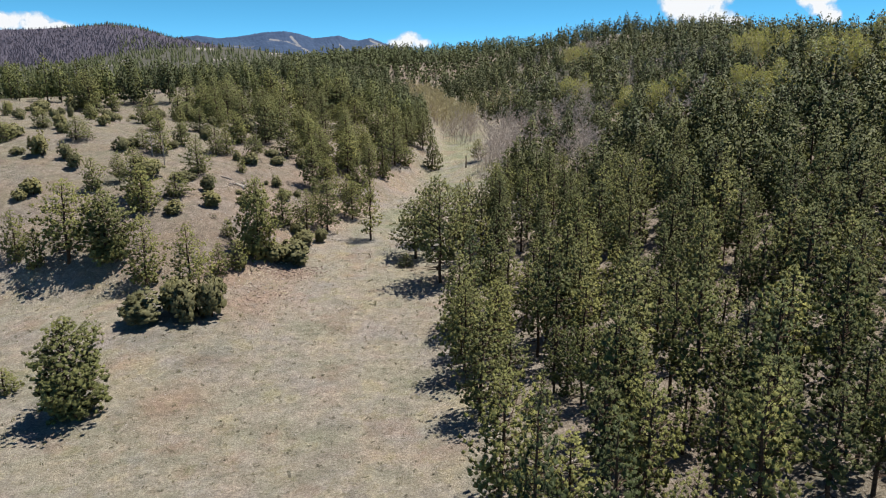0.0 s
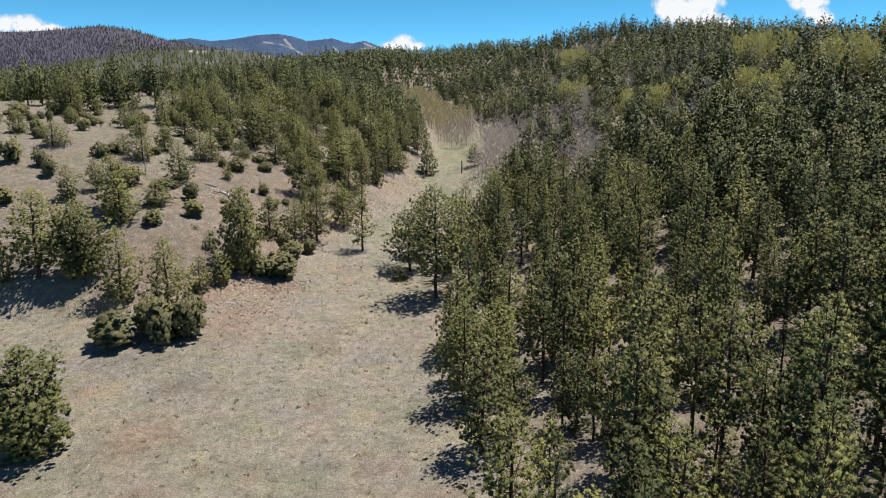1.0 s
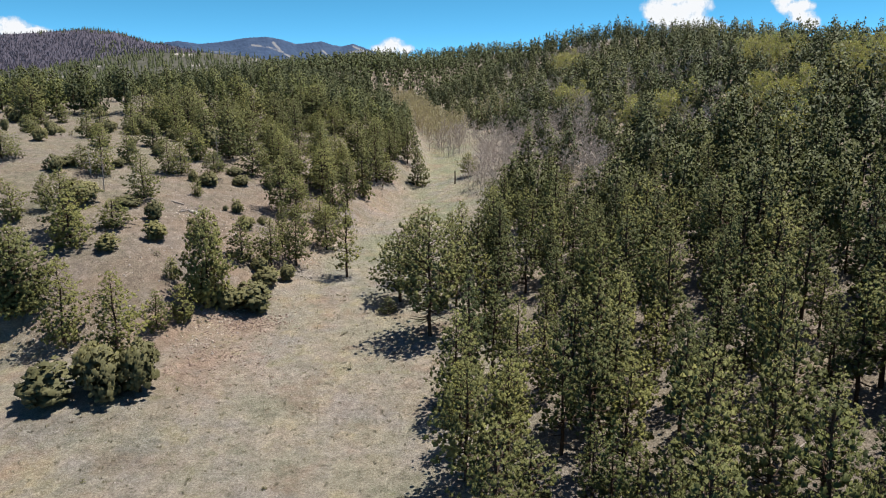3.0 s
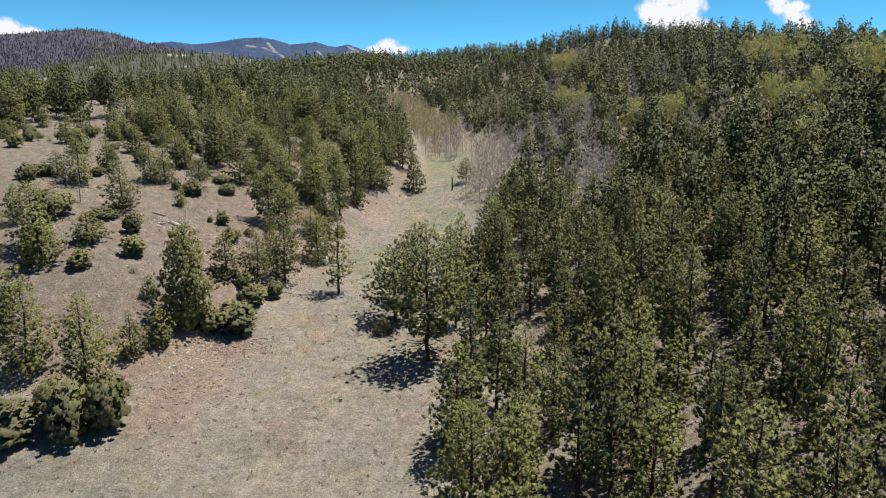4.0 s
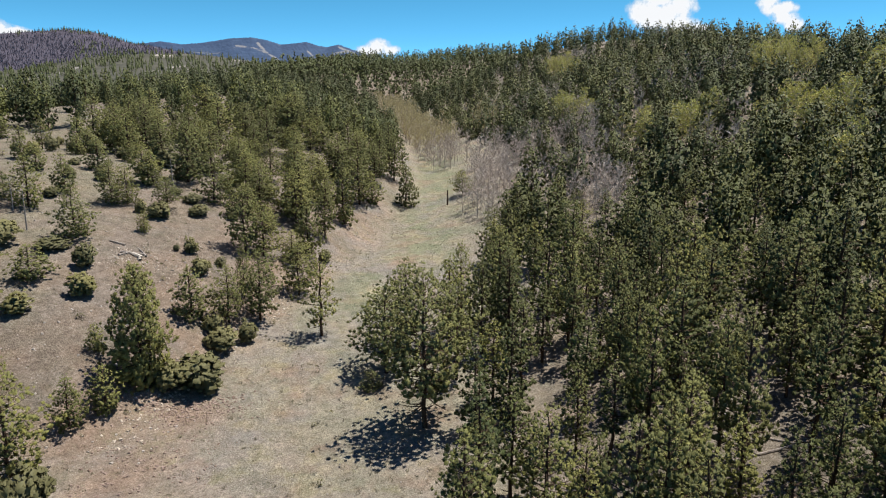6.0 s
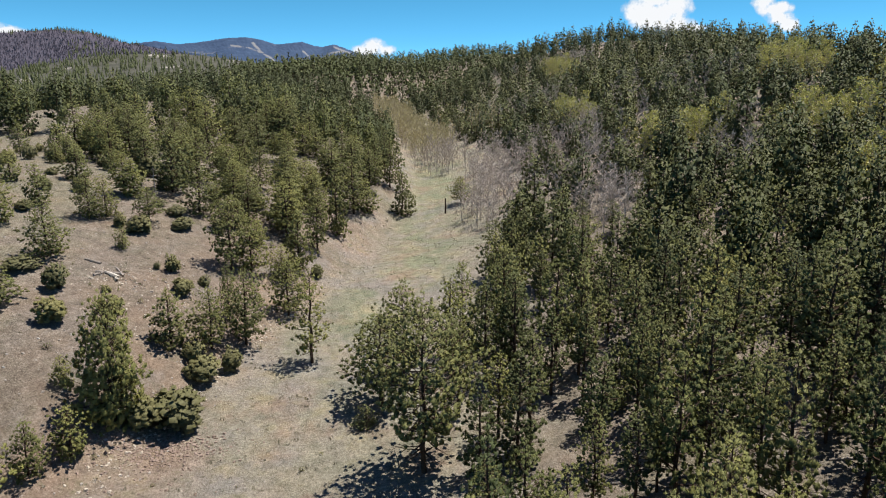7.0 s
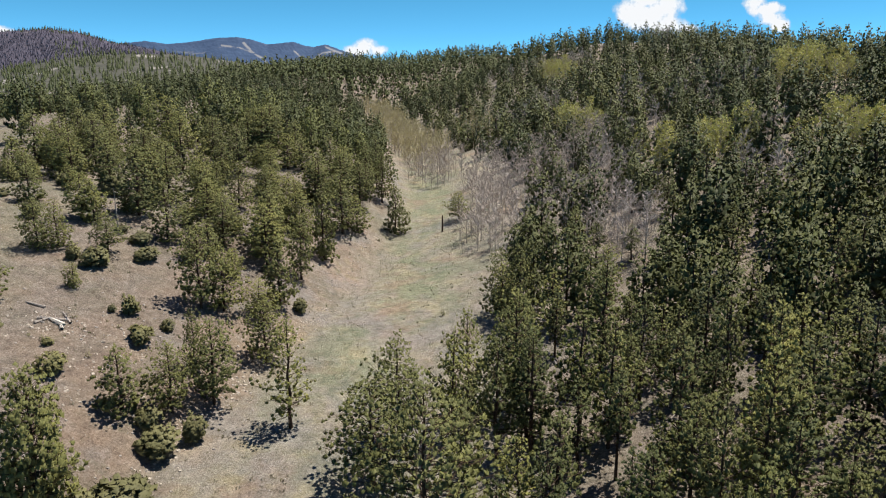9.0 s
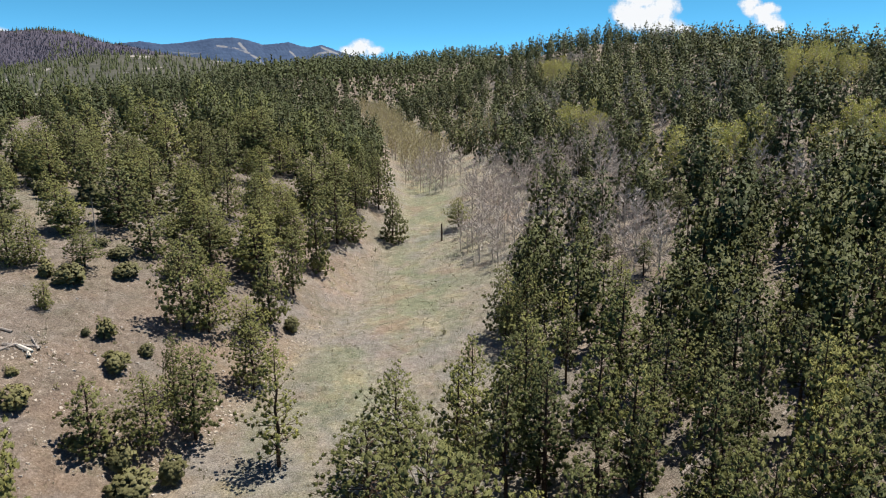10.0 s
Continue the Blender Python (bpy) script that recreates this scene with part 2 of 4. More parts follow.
def tufts(rng, centres, axes, size, blades, spread=0.9, width=0.34):
    """Bunches of needles: narrow blades that fan out of a common point."""
    n = len(centres)
    size = np.broadcast_to(size, n)[:, None, None]
    d = axes[:, None, :] + spread * rng.normal(size=(n, blades, 3))
    d /= np.linalg.norm(d, axis=2, keepdims=True) + 1e-9
    side = np.cross(d, np.array([0, 0, 1.0]) + 0.6 * rng.normal(size=(n, blades, 3)))
    side /= np.linalg.norm(side, axis=2, keepdims=True) + 1e-9
    length = size * rng.uniform(0.6, 1.15, (n, blades, 1))
    tip = centres[:, None, :] + d * length
    w = side * length * width * 0.5
    root = centres[:, None, :] + 0.25 * d * length
    v = np.stack([root + w, root - w, tip], axis=2)
    return v.reshape(-1, 3), np.arange(n * blades * 3).reshape(-1, 3)


CORE = np.array([(1, 0, 0), (-1, 0, 0), (0, 1, 0), (0, -1, 0), (0, 0, 1), (0, 0, -1)], float)
CORE_FACES = np.array([(0, 2, 4), (2, 1, 4), (1, 3, 4), (3, 0, 4), (2, 0, 5), (1, 2, 5), (3, 1, 5), (0, 3, 5)])


CHIP = np.array([(1, 1, 1), (1, -1, -1), (-1, 1, -1), (-1, -1, 1)]) / 3 ** 0.5
CHIP_FACES = np.array([(0, 1, 2), (0, 3, 1), (0, 2, 3), (1, 3, 2)])


def clumps(rng, centres, radii, flat, blades, width, up=0.45, heart=0.66, core_of=None):
    """Brushes of needles: a dense uneven heart, and narrow blades that stand out of it on all sides but below, with their clump's round normals."""
    points, sides = core_of or (CORE, CORE_FACES)
    n = len(centres)
    r = np.broadcast_to(radii, n)[:, None, None]
    squash = np.array([1, 1, flat])
    d = rng.normal(size=(n, blades, 3))
    d[..., 2] = np.where(d[..., 2] < -0.35, -d[..., 2], d[..., 2]) + up
    d /= np.linalg.norm(d, axis=2, keepdims=True) + 1e-9
    root = centres[:, None, :] + d * r * rng.uniform(0.2, 0.7, (n, blades, 1)) * squash
    way = d + np.array([0, 0, 0.3]) + 0.35 * rng.normal(size=(n, blades, 3))
    way /= np.linalg.norm(way, axis=2, keepdims=True) + 1e-9
    long = r * rng.uniform(0.35, 0.75, (n, blades, 1))
    side = np.cross(way, rng.normal(size=(n, blades, 3)))
    side *= 0.5 * width * long / (np.linalg.norm(side, axis=2, keepdims=True) + 1e-9)
    v = np.stack([root + side, root - side, root + way * long], axis=2).reshape(-1, 3)
    spin = np.linalg.qr(rng.normal(size=(n, 3, 3)))[0]
    ball = (points[None] * rng.uniform(0.6, 1.35, (n, len(points), 1))) @ spin
    core = (centres[:, None, :] + heart * r * ball * squash).reshape(-1, 3)
    faces = (sides[None] + len(points) * np.arange(n)[:, None, None]).reshape(-1, 3)
    v, t = join([(v, np.arange(len(v)).reshape(-1, 3)), (core, faces)])
    return v, t, np.concatenate([np.repeat(d.reshape(-1, 3), 3, axis=0), ball.reshape(-1, 3)])


def far_pine(rng, h, spread, point, rings, sides, blades, size, core=1.0):
    """A pine for the far slopes: trunk foot, a lumpy tapering body of dense needles, and loose sprays all over it."""
    u = np.linspace(0, 1, rings)[:, None]
    full = (1 - u ** (2.3 - 1.1 * point)) ** 0.8 * (0.62 + 0.38 * np.minimum(1, u / 0.25))
    turn = np.linspace(0, 2 * math.pi, sides, endpoint=False)[None] + rng.uniform(-0.3, 0.3, (rings, 1))
    r = spread * full * rng.uniform(0.4, 0.95, (rings, sides)) * (1 + 0.2 * np.cos(turn - rng.uniform(0, 6.28)))
    z = h * (0.1 + 0.88 * u) + rng.uniform(-0.35, 0.35, (rings, sides)) * h / rings
    body = np.stack([r * np.cos(turn), r * np.sin(turn), z], -1).reshape(-1, 3)
    i, j = np.meshgrid(np.arange(rings - 1), np.arange(sides), indexing="ij")
    p0, p1 = (i * sides + j).ravel(), (i * sides + (j + 1) % sides).ravel()
    faces = np.concatenate([np.stack([p0, p1, p1 + sides], -1), np.stack([p0, p1 + sides, p0 + sides], -1)])
    foot = body[rng.integers(0, len(body), blades)] * np.column_stack([rng.uniform(0.6, 1.0, (blades, 1)).repeat(2, 1), np.ones(blades)]) + rng.normal(0, 0.12, (blades, 3))
    body = body * (core, core, 1)
    way = foot * (1, 1, 0) / spread + 0.5 * rng.normal(size=(blades, 3)) + (0, 0, 0.2)
    way /= np.linalg.norm(way, axis=1, keepdims=True)
    side = np.cross(way, rng.normal(size=(blades, 3)))
    side *= 0.22 * size / (np.linalg.norm(side, axis=1, keepdims=True) + 1e-9)
    tips = np.stack([foot + side, foot - side, foot + way * size * rng.uniform(0.6, 1.2, (blades, 1))], 1).reshape(-1, 3)
    v, t = join([(body, faces), (tips, np.arange(len(tips)).reshape(-1, 3))])
    round_about = foot * (1, 1, 0) / spread + 0.35 * way + (0, 0, 0.75)
    around = np.concatenate([body * (1 / spread, 1 / spread, 0) + (0, 0, 0.75), np.repeat(round_about, 3, axis=0)])
    return tube([(0, 0, 0), (0, 0, 0.5 * h)], [0.16, 0.1], 4), crown_of((v, t, around), h, spread, 0.2, 0.55)


def pine_shape(rng, h, spread, bare=0.1, limbs=56, blades=13, droop=0.0, point=0.3, limb_sides=3, pad=0.34, width=0.36, gap=0.29, dead=0, whole=0.4, small=False):
    """A pine of height h: trunk with limbs, and a crown of needle brushes. point: 1 gives a cone, lower a rounder head. gap: metres of limb to a brush. dead: bare limbs below the crown."""
    lean = rng.normal(0, 0.012, 2)
    ring = np.linspace(0, 1, 7)
    line = np.stack([lean[0] * h * ring ** 1.5, lean[1] * h * ring ** 1.5, h * 0.97 * ring], -1)
    line[1:-1, :2] += rng.normal(0, 0.006 * h, (5, 2))
    r0 = 0.0125 * h + 0.03
    wood = [tube(line, r0 * (1 - ring) ** 0.8 + 0.015, 6)] if limb_sides > 2 else [tube(line[::3], r0 * (1 - ring[::3]) ** 0.8 + 0.015, 4)]
    cs, rs = [], []
    lop, waves = rng.uniform(0, 6.28), rng.uniform(5, 9)
    for i in range(limbs + dead):
        living = i >= dead
        u = (i - dead + rng.uniform(0, 1)) / limbs if living else 0.0
        z = h * (bare + (0.97 - bare) * u) if living else h * rng.uniform(0.12, bare + 0.12)
        body = (1 - u ** (2.3 - 1.1 * point)) ** 0.8 * (0.6 + 0.4 * min(1, u / 0.3)) + 0.05
        a = i * 2.39996 + rng.uniform(-0.6, 0.6)
        reach = spread * body * rng.uniform(0.7, 1.12) * (1 + 0.16 * math.cos(a - lop) + 0.24 * math.cos(2 * a + waves * u + lop))
        tilt = (-0.1 - droop + 0.75 * u if living else -0.25) + rng.uniform(-0.18, 0.18)
        way = np.array([math.cos(a) * math.cos(tilt), math.sin(a) * math.cos(tilt), math.sin(tilt)])
        foot = np.array([np.interp(z, line[:, 2], line[:, 0]), np.interp(z, line[:, 2], line[:, 1]), z])
        s = np.array([0, 0.5, 1])[:, None]
        rise = np.array([0, 0, 0.22 * reach])
        if limb_sides:
            wood.append(tube(foot + way * reach * s + rise * s ** 2, (0.012 * h * 0.35 * (1 - u) + 0.018) * np.array([1, 0.65, 0.25]), limb_sides))
        across = np.array([-math.sin(a), math.cos(a), 0])
        if not living:
            for j in range(4):
                q = foot + way * reach * (0.35 + 0.16 * j) + rise * (0.35 + 0.16 * j) ** 2
                wood.append(tube([q, q + (way * 0.6 + across * rng.choice((-1, 1))) * reach * 0.25 + (0, 0, rng.uniform(-0.1, 0.15))], [0.022, 0.008], 3))
            continue
        k = max(1, int(round(reach / gap)))
        for j in range(k):
            f = 1.0 - 0.75 * j / k + rng.uniform(-0.08, 0.04)
            off = 0 if j == 0 else rng.choice((-1, 1)) * rng.uniform(0.1, 0.48) * reach * (1.15 - 0.6 * f)
            cs.append(foot + way * reach * f + rise * f * f + across * off + (0, 0, rng.uniform(-1.0, 1.4) * pad))
            rs.append(pad * rng.uniform(0.65, 1.25) * (1 - 0.5 * u))
    cs += [line[-1] - (0, 0, 0.1), line[-1] - (0, 0, 0.45)]
    rs += [pad * 0.4, pad * 0.5]
    return join(wood), crown_of(clumps(rng, np.array(cs), np.array(rs), 1.05, blades, width, heart=1.0 if small else 0.66 if limb_sides else 0.74, core_of=(CHIP, CHIP_FACES) if small else None), h, spread, whole, 0.75 - whole)


def bush_shape(rng, h, spread, count, blades, lobes=5, width=0.24):
    """A juniper or a young pinyon: a short stem under a dense, lobed, uneven body of foliage that comes down to the grass."""
    wood = [tube([(0, 0, -0.1), (0.03 * h, 0.02 * h, 0.3 * h), (0, 0, 0.6 * h)], [0.035 * h, 0.025 * h, 0.01 * h], 6)]
    cs = []
    for i in range(lobes):
        a, r = rng.uniform(0, 6.28), rng.uniform(0.25, 0.5) * spread
        c = np.array([math.cos(a) * r, math.sin(a) * r, h * rng.uniform(0.3, 0.45)])
        rad = np.array([spread * rng.uniform(0.42, 0.6)] * 2 + [h * rng.uniform(0.3, 0.42)])
        if i == 0:
            c, rad = np.array([0, 0, h * 0.46]), np.array([spread * 0.62, spread * 0.62, h * 0.46])
        k = count // lobes
        d = rng.normal(size=(k, 3))
        d /= np.linalg.norm(d, axis=1, keepdims=True)
        p = c + d * rad * rng.uniform(0.45, 0.92, (k, 1))
        p[:, 2] = np.clip(p[:, 2], 0.1 * h, None)
        cs.append(p)
    cs = np.concatenate(cs)
    return join(wood), crown_of(clumps(rng, cs, 0.14 * spread * rng.uniform(0.7, 1.3, len(cs)), 0.85, blades, width, 0.35, 0.8), h, spread, 0.55, 0.3)


def aspen_shape(rng, h, spread, limbs, twigs, buds, bud_size):
    """A slim aspen before its leaves: pale trunk, rising limbs, and a haze of twigs, with buds where buds > 0."""
    ring = np.linspace(0, 1, 6)
    line = np.stack([rng.normal(0, 0.012 * h, 6) * ring, rng.normal(0, 0.012 * h, 6) * ring, h * ring], -1)
    wood = [tube(line, (0.006 * h + 0.01) * (1 - ring) ** 0.8 + 0.012, 5)]
    tv, tt, cs, axs = [], [], [], []
    for i in range(limbs):
        u = (i + rng.uniform(0, 1)) / limbs
        z = h * (0.2 + 0.78 * u)
        reach = spread * (0.35 + math.sin(math.pi * min(1, u * 0.85 + 0.15)) * 0.65) * rng.uniform(0.7, 1.2)
        a, tilt = i * 2.39996 + rng.uniform(-0.4, 0.4), rng.uniform(0.5, 1.0)
        way = np.array([math.cos(a) * math.cos(tilt), math.sin(a) * math.cos(tilt), math.sin(tilt)])
        foot = np.array([np.interp(z, line[:, 2], line[:, 0]), np.interp(z, line[:, 2], line[:, 1]), z])
        wood.append(tube([foot, foot + way * reach * 0.5, foot + way * reach + (0, 0, 0.1 * reach)], [0.03, 0.02, 0.008], 3))
        f = rng.uniform(0.25, 1, twigs)[:, None]
        p = foot + way * reach * f
        d = way + rng.normal(0, 0.55, (twigs, 3)) + np.array([0, 0, 0.35])
        d /= np.linalg.norm(d, axis=1, keepdims=True)
        e = p + d * rng.uniform(0.4, 1.1, (twigs, 1))
        side = np.cross(d, rng.normal(size=(twigs, 3)))
        side *= 0.03 / (np.linalg.norm(side, axis=1, keepdims=True) + 1e-9)
        k = len(tv) * 0 + sum(len(q) for q in tv)
        tv.append(np.stack([p + side, p - side, e], 1).reshape(-1, 3))
        tt.append(k + np.arange(3 * twigs).reshape(-1, 3))
        if buds:
            cs.append(e[:buds])
            axs.append(d[:buds])
    crown = (np.concatenate(tv), np.concatenate(tt))
    leaf = tufts(rng, np.concatenate(cs), np.concatenate(axs), bud_size, 5, 1.0, 0.6) if buds else None
    return join(wood), crown, leaf


def plant(name, pieces, label, category, group, at, turn=0.0, scale=1.0):
    """A thing at its foot with one mesh per piece: (part name, mesh, part label)."""
    e = new(name)
    e.empty_display_size = 0.3
    tagged(e, label, category, group)
    for part_name, me, part_label in pieces:
        o = new(part_name, me)
        o.parent = e
        if part_label:
            o["label"] = part_label
    e.matrix_basis = pose(at[0], at[1], at[2], 0, 0, turn) @ Matrix.Diagonal((scale, scale, scale, 1))
    return e


def scattered(rng, shapes, places, scales, sink=0.15):
    """Many plants joined: shapes is a list of (verts, tris) or (verts, tris, normals), places an array of feet."""
    vs, ts, ns, k = [], [], [], 0
    pick = rng.integers(0, len(shapes), len(places))
    turn = rng.uniform(0, 2 * math.pi, len(places))
    for i, (q, s) in enumerate(zip(places, scales)):
        v, t = shapes[pick[i]][:2]
        c, w = math.cos(turn[i]), math.sin(turn[i])
        r = np.array([[c, w, 0], [-w, c, 0], [0, 0, 1]])
        m = r * s
        m[2] *= rng.uniform(0.88, 1.15)
        vs.append(v @ m + q - (0, 0, sink))
        ts.append(t + k)
        if len(shapes[pick[i]]) > 2:
            ns.append(shapes[pick[i]][2] @ r)
        k += len(v)
    out = (np.concatenate(vs), np.concatenate(ts))
    return out + (np.concatenate(ns),) if ns else out


def spaced(rng, x0, x1, y0, y1, step, jitter=0.46):
    """Feet on a shaken grid."""
    gx, gy = np.meshgrid(np.arange(x0, x1, step), np.arange(y0, y1, step))
    p = np.stack([gx.ravel(), gy.ravel()], -1)
    p[:, 0] += (np.round((p[:, 1] - y0) / step) % 2) * step * 0.5
    return p + rng.uniform(-jitter, jitter, p.shape) * step


def on_ground(p):
    return np.column_stack([p[:, 0], p[:, 1], height(p[:, 0], p[:, 1])])

# ---- ground ----
def stretched(inner0, inner1, step, outer0, outer1, grow=1.16):
    """Lines that are close together within and wider apart without."""
    line = list(np.arange(inner0, inner1 + 0.01, step))
    d = step
    while line[-1] < outer1:
        d *= grow
        line.append(line[-1] + d)
    d = step
    while line[0] > outer0:
        d *= grow
        line.insert(0, line[0] - d)
    return np.array(line)


def foot_of_hill(x, y):
    """Metres inside the foot of the hill beside the meadow."""
    return np.minimum(0.969 * (hill_line(y) - x), y - 92 - 0.1 * (x + 28))


def forest_edge(y):
    return np.interp(y, [30, 55, 105, 118, 135, 160, 190, 225, 275, 330, 380, 450], [4, 3, 3, 7, 11, 16, 23, 26, 18, 11, 4, -6])


RUST = [(-26.5, 61.5, 3.2, 3.6), (-26.2, 70.5, 4.0, 1.8), (-33.5, 76.0, 5.0, 1.6), (-25.5, 88.0, 3.5, 9.0), (-22.5, 98.0, 3.0, 3.0)]   # bare reddish soil


def make_ground():
    xs = stretched(-110, 130, 1.25, -4600, 4600)
    ys = stretched(20, 300, 1.25, -3000, 4900)
    gx, gy = np.meshgrid(xs, ys)
    gz = height(gx, gy)
    v = np.stack([gx.ravel(), gy.ravel(), gz.ravel()], -1)
    nx, ny = len(xs), len(ys)
    i = (np.arange(ny - 1)[:, None] * nx + np.arange(nx - 1)[None]).ravel()
    t = np.concatenate([np.stack([i, i + 1, i + nx + 1], -1), np.stack([i, i + nx + 1, i + nx], -1)])
    me = mesh_from("ground", v, t, GROUND, True)
    x, y = v[:, 0], v[:, 1]
    toe = foot_of_hill(x, y)
    red = 0.7 * ss(-5, 3, toe) * (1 - ss(20, 40, toe)) * ss(-60, -30, x) * (1 - 0.6 * ss(140, 190, y))
    for cx, cy, a, b in RUST:
        red = np.maximum(red, 0.85 * np.exp(-((x - cx) / a) ** 2 - ((y - cy) / b) ** 2))
    mid = np.interp(y, [40, 90, 120, 150, 200], [-14, -12, -8, -1, 5])
    green = 0.44 + 0.8 * np.exp(-((x - mid) / 7.0) ** 2) * ss(95, 150, y) + 0.8 * ss(10, 30, toe)
    shade = 0.6 * ss(0, 9, x - forest_edge(y)) * (1 - ss(250, 400, y) * 0.3)
    # hill woods: litter brown that also paints the ground as shaded
    shade = np.maximum(shade, 0.75 * ss(195, 235, y) * ss(2, 10, toe) * ss(-30, 0, y - 190))
    shade = np.maximum(shade, 0.6 * ss(2, 12, toe))
    col = me.color_attributes.new("cover", "FLOAT_COLOR", "POINT")
    col.data.foreach_set("color", np.stack([red, green, shade, np.ones_like(red)], -1).astype(np.float32).ravel())
    return tagged(new("ground", me), "dry grass meadow and stony slopes of a valley", "ground", kind="structure")


make_ground()

# ---- shapes of the plants, each built once ----
def seeded(k):
    return np.random.default_rng(k)


def two_meshes(shape, needles, bark=None):
    return mesh_from("trunk", *shape[0], bark or BARK), mesh_from("crown", shape[1][0], shape[1][1], needles, True, shape[1][2])


PINE_H, PINE_W = 11.0, 6.8
pines = [two_meshes(pine_shape(seeded(20 + k), PINE_H, 3.2, (0.12, 0.04, 0.18, 0.06)[k % 4], 84, 13, 0.08 * (k % 3), (0.1, 0.4, -0.3, 0.2)[k % 4], dead=(5, 0, 8, 3)[k % 4]), PONDEROSA) for k in range(6)]
slim = [two_meshes(pine_shape(seeded(30 + k), PINE_H, 2.4, 0.12 + 0.05 * (k % 3), 62, 13, 0.0, 0.1 + 0.2 * (k % 3), dead=8), PONDEROSA) for k in range(4)]
lodge = [two_meshes(pine_shape(seeded(40 + k), PINE_H, 2.15, 0.24 + 0.07 * (k % 3), 54, 13, 0.0, 0.2 + 0.2 * (k % 3), dead=10), NEEDLE) for k in range(4)]
spruces = [two_meshes(pine_shape(seeded(46 + k), PINE_H, 2.5, 0.04, 74, 12, 0.12, 0.9), SPRUCE) for k in range(2)]
open_pine = two_meshes(pine_shape(seeded(51), 11.2, 2.5, 0.14, 54, 12, 0.12, 0.3, pad=0.32, gap=0.33, dead=6), PONDEROSA)
great_pine = two_meshes(pine_shape(seeded(53), 15.6, 4.7, 0.22, 112, 12, 0.08, -0.1, pad=0.42, gap=0.40, dead=20), PONDEROSA)
YOUNG_H, YOUNG_W = 6.0, 4.2
young = [two_meshes(pine_shape(seeded(60 + k), YOUNG_H, 1.9, 0.0, 66, 13, 0.0, 0.1 + 0.3 * (k % 2), pad=0.29, gap=0.25), PONDEROSA) for k in range(4)]
BROAD_H, BROAD_W = 9.5, 6.2
broad = [two_meshes(pine_shape(seeded(66 + k), BROAD_H, 2.75, 0.0, 165, 13, 0.0, -0.35, pad=0.34, gap=0.25), PONDEROSA) for k in range(2)]
BUSH_H, BUSH_W = 3.0, 3.6
bushes = [two_meshes(bush_shape(seeded(70 + k), BUSH_H, 1.6, 330, 9, 4 + k % 3, 0.36), JUNIPER) for k in range(5)]
SHRUB_H, SHRUB_W = 1.0, 1.0
shrubs = [two_meshes(bush_shape(seeded(80 + k), SHRUB_H, 0.48, 24, 18, 3, 0.3), JUNIPER) for k in range(3)]


def clear_of(p, others, gap):
    d = np.hypot(p[:, None, 0] - others[None, :, 0], p[:, None, 1] - others[None, :, 1])
    return p[d.min(1) > gap]


def in_groves(p, groves, grow=1.0):
    """How far each foot lies inside the groves: x, y, half width, half depth."""
    out = np.zeros(len(p))
    for x, y, a, b in groves:
        out = np.maximum(out, 1 - np.hypot((p[:, 0] - x) / (a * grow), (p[:, 1] - y) / (b * grow)))
    return out


def set_out(name, meshes, places, nominal, label, category, group, rng):
    """Plants at x, y with height and width, each turned its own way."""
    for x, y, h, w in places:
        wood, leaf = meshes[int(rng.integers(0, len(meshes)))]
        e = plant(name, [("trunk", wood, ""), ("crown", leaf, "")], label, category, group, (x, y, float(height(x, y)) - 0.12), rng.uniform(0, 360))
        sx = float(np.clip(1.36 * w / nominal[1], 0.4 * h / nominal[0], 2.2 * h / nominal[0]))
        e.scale = (sx, sx, h / nominal[0])


# ---- trees that stand singly on the meadow and the hill: x, y, height, width ----
rng = np.random.default_rng(11)
HILL_PINES = [
    (-23.8, 117.4, 7.4, 4.0), (-20.8, 120.8, 9.4, 4.6), (-23.5, 124.1, 7.2, 2.4), (-17.7, 131.5, 7.8, 4.6), (-23.8, 137.9, 8.0, 4.5), (-26.1, 136.4, 10.4, 5.1),
    (-44.7, 142.0, 6.4, 3.3), (-46.3, 140.3, 6.7, 3.5), (-39.5, 143.8, 5.2, 3.7), (-33.4, 165.3, 8.9, 5.3), (-48.7, 184.4, 7.8, 3.6), (-46.4, 194.4, 7.4, 3.9),
    (-54.9, 185.5, 7.9, 4.0), (-29.7, 174.4, 8.1, 4.6), (-16.8, 155.5, 10.2, 4.1), (-22.8, 163.5, 12.5, 4.7), (-19.9, 140.2, 5.5, 4.0), (-13.9, 201.7, 9.5, 4.6),
    (-9.5, 204.4, 11.5, 5.0), (-6.0, 205.3, 11.5, 4.8), (-16.9, 203.7, 10.2, 4.7), (-7.4, 213.4, 12.2, 4.5), (-45.5, 126.8, 7.4, 4.6),
]
HILL_PINES_BEHIND = [
    (-54.8, 133.6, 7.5, 4.4), (-58.8, 135.0, 4.1, 3.0), (-73.3, 174.3, 6.4, 3.0), (-41.3, 91.7, 10.0, 5.2), (-33.9, 88.4, 9.9, 5.4), (-53.8, 95.2, 12.1, 7.2),
    (-55.8, 117.4, 5.4, 2.3), (-50.5, 111.8, 8.9, 5.6), (-71.3, 134.0, 4.8, 5.1),
]
